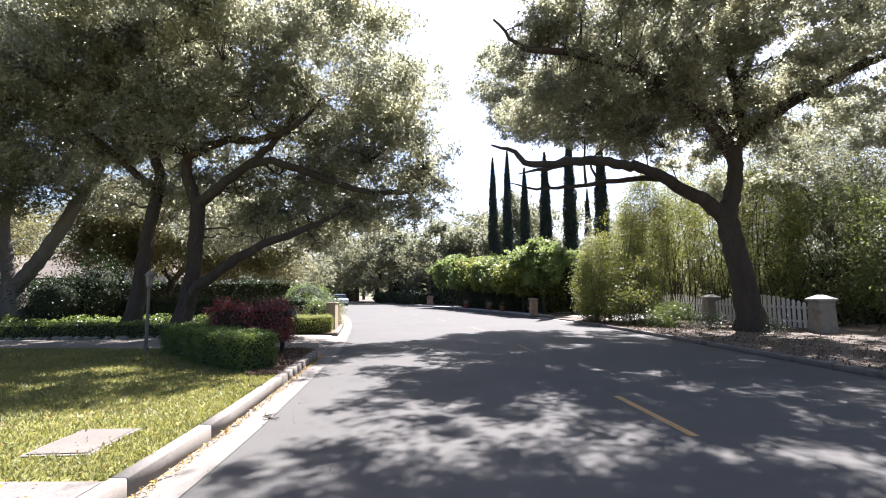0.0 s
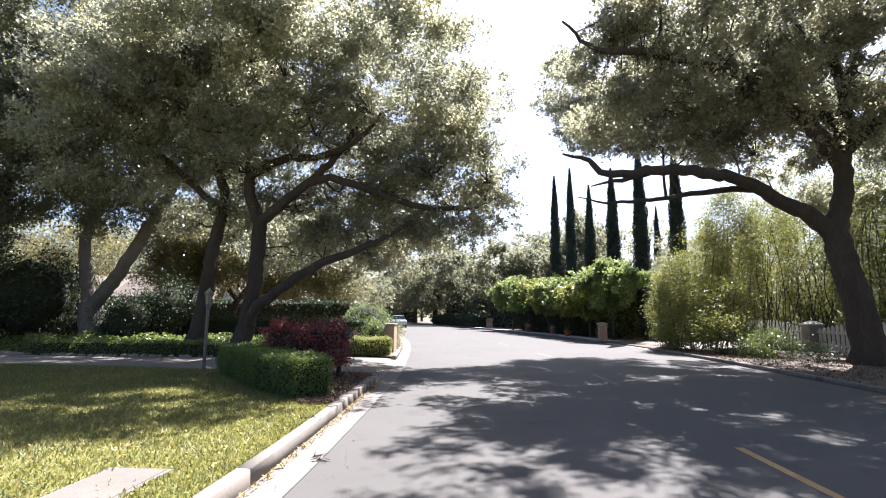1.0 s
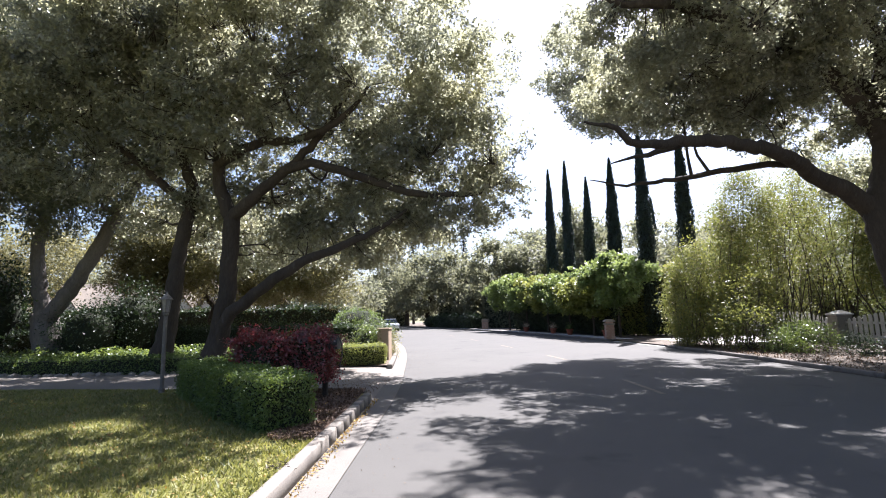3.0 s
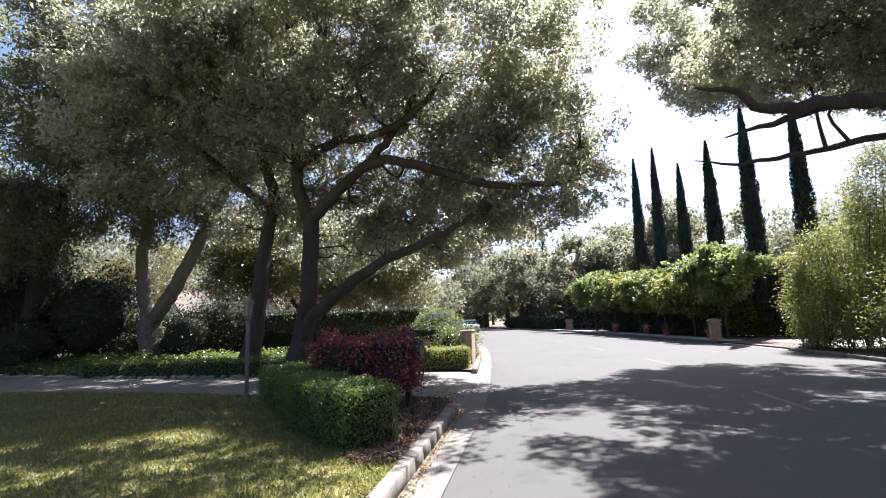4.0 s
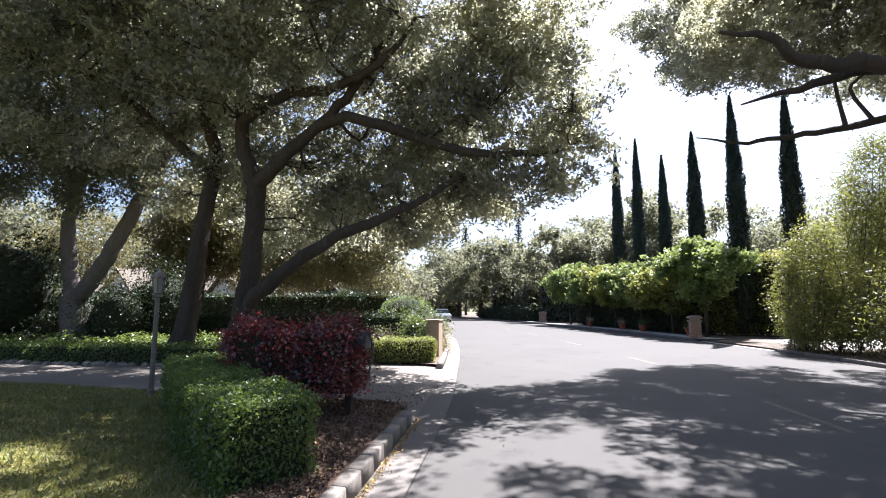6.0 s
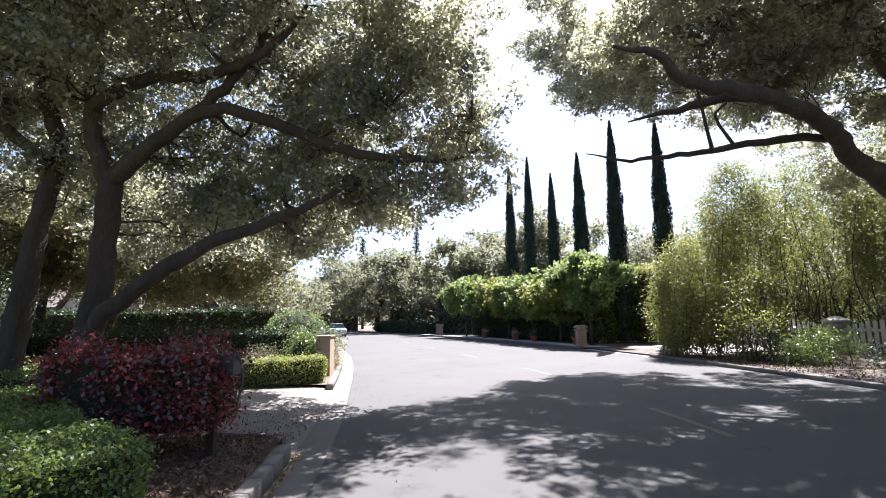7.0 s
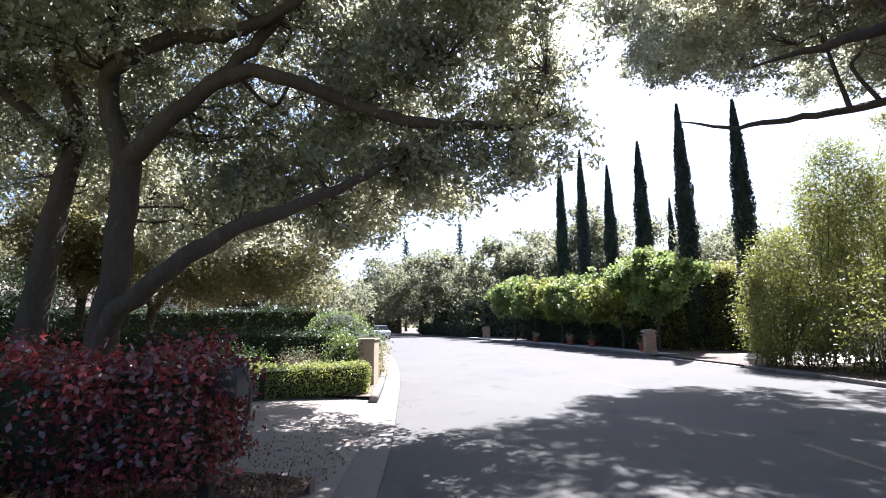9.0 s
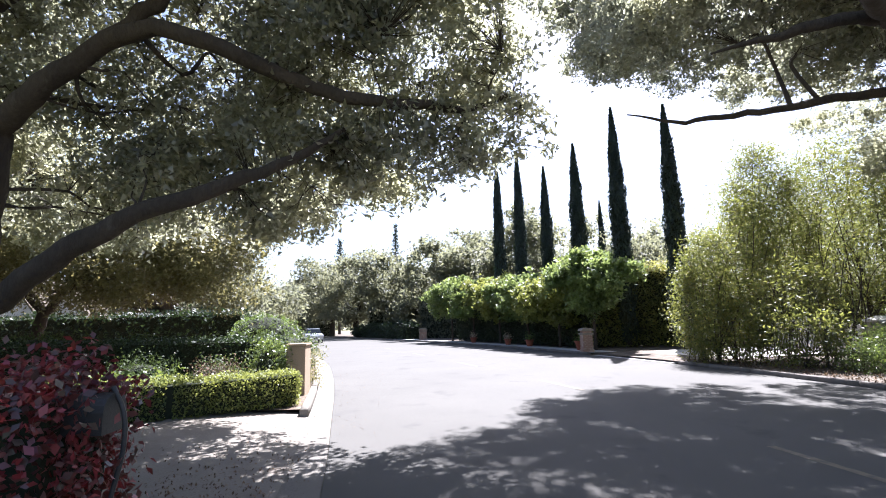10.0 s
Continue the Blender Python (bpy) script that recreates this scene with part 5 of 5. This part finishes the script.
# ---- small things by the kerb ----
mailbox = tagged(new("mailbox"), "dark grey mailbox on a post, half hidden in red leaves", "mailbox")
mailbox.location = (-3.98, 12.1, 0.07)
METAL = surface("dark_metal_paint", (0.03, 0.03, 0.028), (0.055, 0.054, 0.05), 4, 50, 0.5, 0.2)
part("post", box(bmesh.new(), -0.045, 0.045, -0.045, 0.045, -0.1, 0.95, 0.006), BARK, mailbox)
bm = bmesh.new()
prof = [(-0.11, 0.0), (0.11, 0.0)] + [(0.11 * math.cos(a), 0.12 + 0.1 * math.sin(a)) for a in np.linspace(0, math.pi, 9)]
a = [bm.verts.new((-0.26, u, 0.95 + w)) for u, w in prof]
b = [bm.verts.new((0.26, u, 0.95 + w)) for u, w in prof]
bm.faces.new(a), bm.faces.new(list(reversed(b)))
for i in range(len(prof)):
    bm.faces.new((a[i], b[i], b[(i + 1) % len(prof)], a[(i + 1) % len(prof)]))
bmesh.ops.recalc_face_normals(bm, faces=bm.faces)
part("box", bm, METAL, mailbox)
path, r = smooth_path([(0.27, 0, 0.6), (0.32, 0, 0.85), (0.31, 0, 1.05), (0.24, 0, 1.2)], [0.014] * 4, 0.05)
v, f = tube(path, r, 6)
link_mesh("bracket", v, f, METAL, mailbox)

# bark mulch between hedge and kerb
sheet = []
bed = [(-3.42, 12.95), (-3.35, 12.4), (-3.1, 10.2), (-3.0, 8.9), (-3.45, 9.2), (-4.2, 10.6), (-5.4, 12.0), (-7.4, 13.05), (-5.0, 13.3)]
bm = bmesh.new()
bm.faces.new([bm.verts.new((x, y, 0.141)) for x, y in bed])
bmesh.ops.recalc_face_normals(bm, faces=bm.faces)
tagged(part("planting_bed", bm, MULCH), "brown bark mulch bed under the hedges", "planting bed", kind="structure")
bm = bmesh.new()
box(bm, 0, 1.62, -0.05, 0.05, -0.02, 0.15, 0.012)
edging = tagged(part("bed_edging", bm, KERB_DARK), "low pale concrete edging behind the mulch bed", "edging", kind="structure")
edging.location, edging.rotation_euler[2] = (-5.0, 13.35, 0.0), math.atan2(-0.38, 1.58)


def scatter(name, points, size, material, seed, label, category, flat=0.75, wide=0.5):
    r = np.random.default_rng(seed)
    v, f = leaves(points, size, r, wide, np.tile((0.0, 0, 1.0), (len(points), 1)), flat, whole=True)
    return tagged(link_mesh(name, v, f, material), label, category, kind="stuff")


rng = np.random.default_rng(95)
n = 5200
y = rng.uniform(8.8, 13.0, n)
x = left_kerb(y) - 0.18 - rng.uniform(0, 1, n) * np.interp(y, [8.8, 12.6, 13.0], [0.5, 2.2, 1.3])
scatter("mulch_chips", np.stack([x, y, 0.15 + rng.uniform(0, 0.03, n)], 1), 0.05, LITTER, 96, "loose bark chips and dry leaves on the bed", "mulch", 0.6)
n = 700
y = rng.uniform(2.5, 12.6, n)
x = left_kerb(y) + 0.03 + np.abs(rng.normal(0, 0.05, n))
scatter("gutter_leaves", np.stack([x, y, 0.006 + rng.uniform(0, 0.02, n)], 1), 0.042, DRY_LEAF, 97, "yellow fallen leaves along the kerb foot", "leaf litter", 0.7)
n = 700
y = rng.uniform(2, 26, n)
x = left_kerb(y) + np.abs(rng.normal(0, 0.9, n))
scatter("road_leaves", np.stack([x, y, np.full(n, 0.008)], 1), 0.021, LITTER, 98, "small dry leaves scattered on gutter and asphalt", "leaf litter", 0.85)
n = 6000
y = rng.uniform(4, 26, n)
x = right_kerb(y) + 0.1 + np.abs(rng.normal(0, 2.6, n))
scatter("verge_leaves", np.stack([x, y, 0.1 + (x - right_kerb(y)) * 0.0019 + rng.uniform(0, 0.03, n) + 0.01], 1), 0.075, LITTER, 99, "dry brown leaves strewn over the verge", "leaf litter", 0.7)
n = 900
x = -3.4 - np.abs(rng.normal(0, 1.1, n))
y = 13.2 + np.abs(rng.normal(0, 1.3, n)) - (x + 3.4) * 0.15
on = (x > -6.1) & (y < 18)
x, y = x[on], y[on]
scatter("driveway_leaves", np.stack([x, y, 0.118 * (x - left_kerb(y)) / (-6.2 - left_kerb(y)) + 0.012], 1), 0.035, LITTER, 93, "brown fallen leaves on the driveway apron", "leaf litter", 0.8)
n = 1600
y = rng.uniform(3, 12.4, n)
x = left_kerb(y) - 0.2 - rng.uniform(0, 8, n)
scatter("lawn_leaves", np.stack([x, y, np.full(n, 0.165)], 1), 0.04, DRY_LEAF, 94, "fallen leaves lying on the grass", "leaf litter", 0.6)

# grass blades
rng = np.random.default_rng(92)
n = 90000
y = 2.2 + rng.uniform(0, 1, n) ** 1.25 * 11
x = left_kerb(y) - 0.16 - rng.uniform(0, 1, n) ** 1.3 * np.interp(y, [2, 13], [5, 13])
keep = ~((np.abs(x + 3.6) < 0.3) & (np.abs(y - 5.0) < 0.43)) & ~((y < 3.97) & (y > 2.9)) & (y < drive_near(x) - 0.05)
keep &= ~((y > 8.9) & (x > np.interp(y, [8.9, 9.2, 10.2, 11.4, 12.6, 13], [-3.1, -3.4, -4.6, -5.7, -6.9, -7.4])))
x, y = x[keep], y[keep]
n = len(x)
h = rng.uniform(0.025, 0.06, n)
a = rng.uniform(0, 2 * math.pi, n)
lean = rng.normal(0, 0.55, (n, 2)) * h[:, None]
w = 0.005 + 0.0008 * y
c, s_ = np.cos(a) * w, np.sin(a) * w
v = np.stack([np.stack([x - c, y - s_, np.full(n, 0.128)], 1), np.stack([x + c, y + s_, np.full(n, 0.128)], 1), np.stack([x + lean[:, 0], y + lean[:, 1], 0.13 + h], 1)], 1).reshape(-1, 3)
tagged(link_mesh("grass", v, np.arange(3 * n).reshape(-1, 3), GRASS), "short mown grass blades with dry yellow tips", "grass", kind="stuff")

# concrete path across the lawn
path_slab = strip("garden_path", lambda y: left_kerb(y) * 0 - 14, lambda y: left_kerb(y) - 0.17, np.linspace(2.9, 3.95, 4), 0.142, 0.142, KERB_DARK, "old concrete path crossing the lawn to the kerb", across=12)


# far conifers rising over the trees
def make_conifer(x, y, h, r, seed):
    rng = np.random.default_rng(seed)
    root = tagged(new("conifer_tree"), "tall thin dark conifer rising behind the trees", "tree", "distant conifers")
    root.location = (x, y, 0)
    part("trunk", lathe(bmesh.new(), [(h * 0.016, -0.1), (h * 0.012, h * 0.4), (0.03, h)], 8), BARK, root)
    pieces, pts = [], []
    for k in range(70):
        z = h * (0.25 + 0.74 * (k / 70) ** 0.9)
        reach = r * (1 - (z / h - 0.2) / 0.85) * rng.uniform(0.6, 1.1)
        a = k * 2.4
        e = np.array((math.cos(a) * reach, math.sin(a) * reach, z - 0.12 * reach))
        path = np.array([(0, 0, z), e * (0.5, 0.5, 0) + (0, 0, z + 0.04 * reach), e])
        pieces.append(tube(path, np.array([0.06, 0.045, 0.015]), 4))
        m = int(10 + 34 * reach / r)
        u = rng.uniform(0.15, 1.05, m)[:, None]
        pts.append(np.array((0, 0, z)) * (1 - u) + e * u + rng.normal(0, 0.16, (m, 3)))
    v, f = join(pieces)
    tagged(link_mesh("branchwork", v, f, BARK, root), kind="stuff")
    v, f = leaves(np.concatenate(pts), 0.5, rng, 0.35, None, 0.5, droop=0.5)
    link_mesh("crown", v, f, CYPRESS_LEAF, root)


make_conifer(-6.4, 110, 23, 3.0, 401)
make_conifer(-17.2, 105, 19, 4.0, 402)


# stones edging the driveway
stone_rng = np.random.default_rng(501)
shapes = []
for k in range(4):
    bm = bmesh.new()
    for q in bmesh.ops.create_icosphere(bm, subdivisions=1, radius=1.0)["verts"]:
        q.co *= 1 + 0.3 * noise.noise(q.co * 1.7 + Vector((k * 5.0, 0, 0)))
    me = bpy.data.meshes.new("stone")
    bm.to_mesh(me)
    bm.free()
    me.materials.append(STONE)
    shapes.append(me)
edging = tagged(new("stone_edging"), "row of small grey stones edging the driveway", "stone edging")
edging.location = (-14, 15.9, 0.1)
for k in range(64):
    x = -21.5 + 0.215 * k + stone_rng.normal(0, 0.04)
    ob = new("stone", shapes[k % 4])
    ob.parent = edging
    g = stone_rng.uniform(0.07, 0.14)
    ob.location = Vector((x, float(drive_far(x)) + stone_rng.normal(0.06, 0.05), 0.13)) - edging.location
    ob.scale, ob.rotation_euler = (g * 1.3, g, g * 0.75), (0, 0, stone_rng.uniform(0, 6.28))


def spiky_plant(x, y, z, n, length, width, material, label, seed):
    """A tuft of arching strap leaves."""
    rng = np.random.default_rng(seed)
    root = tagged(new("strap_leaf_plant"), label, "plant")
    root.location = (x, y, z)
    for k in range(n):
        a, up = rng.uniform(0, 2 * math.pi), rng.uniform(0.5, 1.2)
        d = np.array((math.cos(a), math.sin(a), 0))
        sd = np.array((-math.sin(a), math.cos(a), 0))
        ll = length * rng.uniform(0.7, 1.15)
        v = []
        for u in np.linspace(0, 1, 5):
            c = d * ll * u * 0.75 + np.array((0, 0, ll * (up * u - 0.75 * up * u * u)))
            w = width * (1 - 0.9 * u) * 0.5
            v += [c - sd * w, c + sd * w]
        link_mesh("leaf", np.array(v), np.array([(2 * i, 2 * i + 1, 2 * i + 3, 2 * i + 2) for i in range(4)]), material, root)
    return root


spiky_plant(-18.2, 13.3, 0.12, 34, 0.75, 0.035, IVY_LEAF, "tuft of dark strap leaves at the edge of the lawn", 511)
spiky_plant(-11.2, 21.4, 0.1, 26, 1.5, 0.09, IVY_LEAF, "palm-like plant with arching fronds behind the hedge", 512)
for k, (x, y) in enumerate(((-18.9, 13.5), (-17.6, 13.6), (-17.2, 13.2), (-19.4, 13.2))):
    ob = tagged(new("garden_stone", shapes[k]), "rounded grey stone beside the strap-leaf plant", "stone", "stones beside the plant")
    ob.location, ob.scale = (x, y, 0.16), (0.17, 0.13, 0.1)

# small twigs and seed clusters dropped by the oaks
rng = np.random.default_rng(520)
spots = [(-2.95, 7.75, 0.15), (-3.05, 7.9, 0.15), (-2.2, 6.35, 0.01), (-2.3, 6.5, 0.01), (-3.1, 9.0, 0.15)]
for x, y, z in spots:
    a = np.array((x, y, z)) + rng.normal(0, 0.05, (9, 3)) * (1, 1, 0.1)
    b = a + rng.normal(0, 0.08, (9, 3)) * (1, 1, 0.25)
    a[:, 2], b[:, 2] = np.maximum(a[:, 2], z + 0.004), np.maximum(b[:, 2], z + 0.006)
    v, f = twigs(a, b, np.full(9, 0.006), rng)
    base = np.array((x, y, z))
    tagged(link_mesh("fallen_twig", v - base, f, BARK), "small dark bunch of fallen twigs", "twig", "fallen twigs").location = base
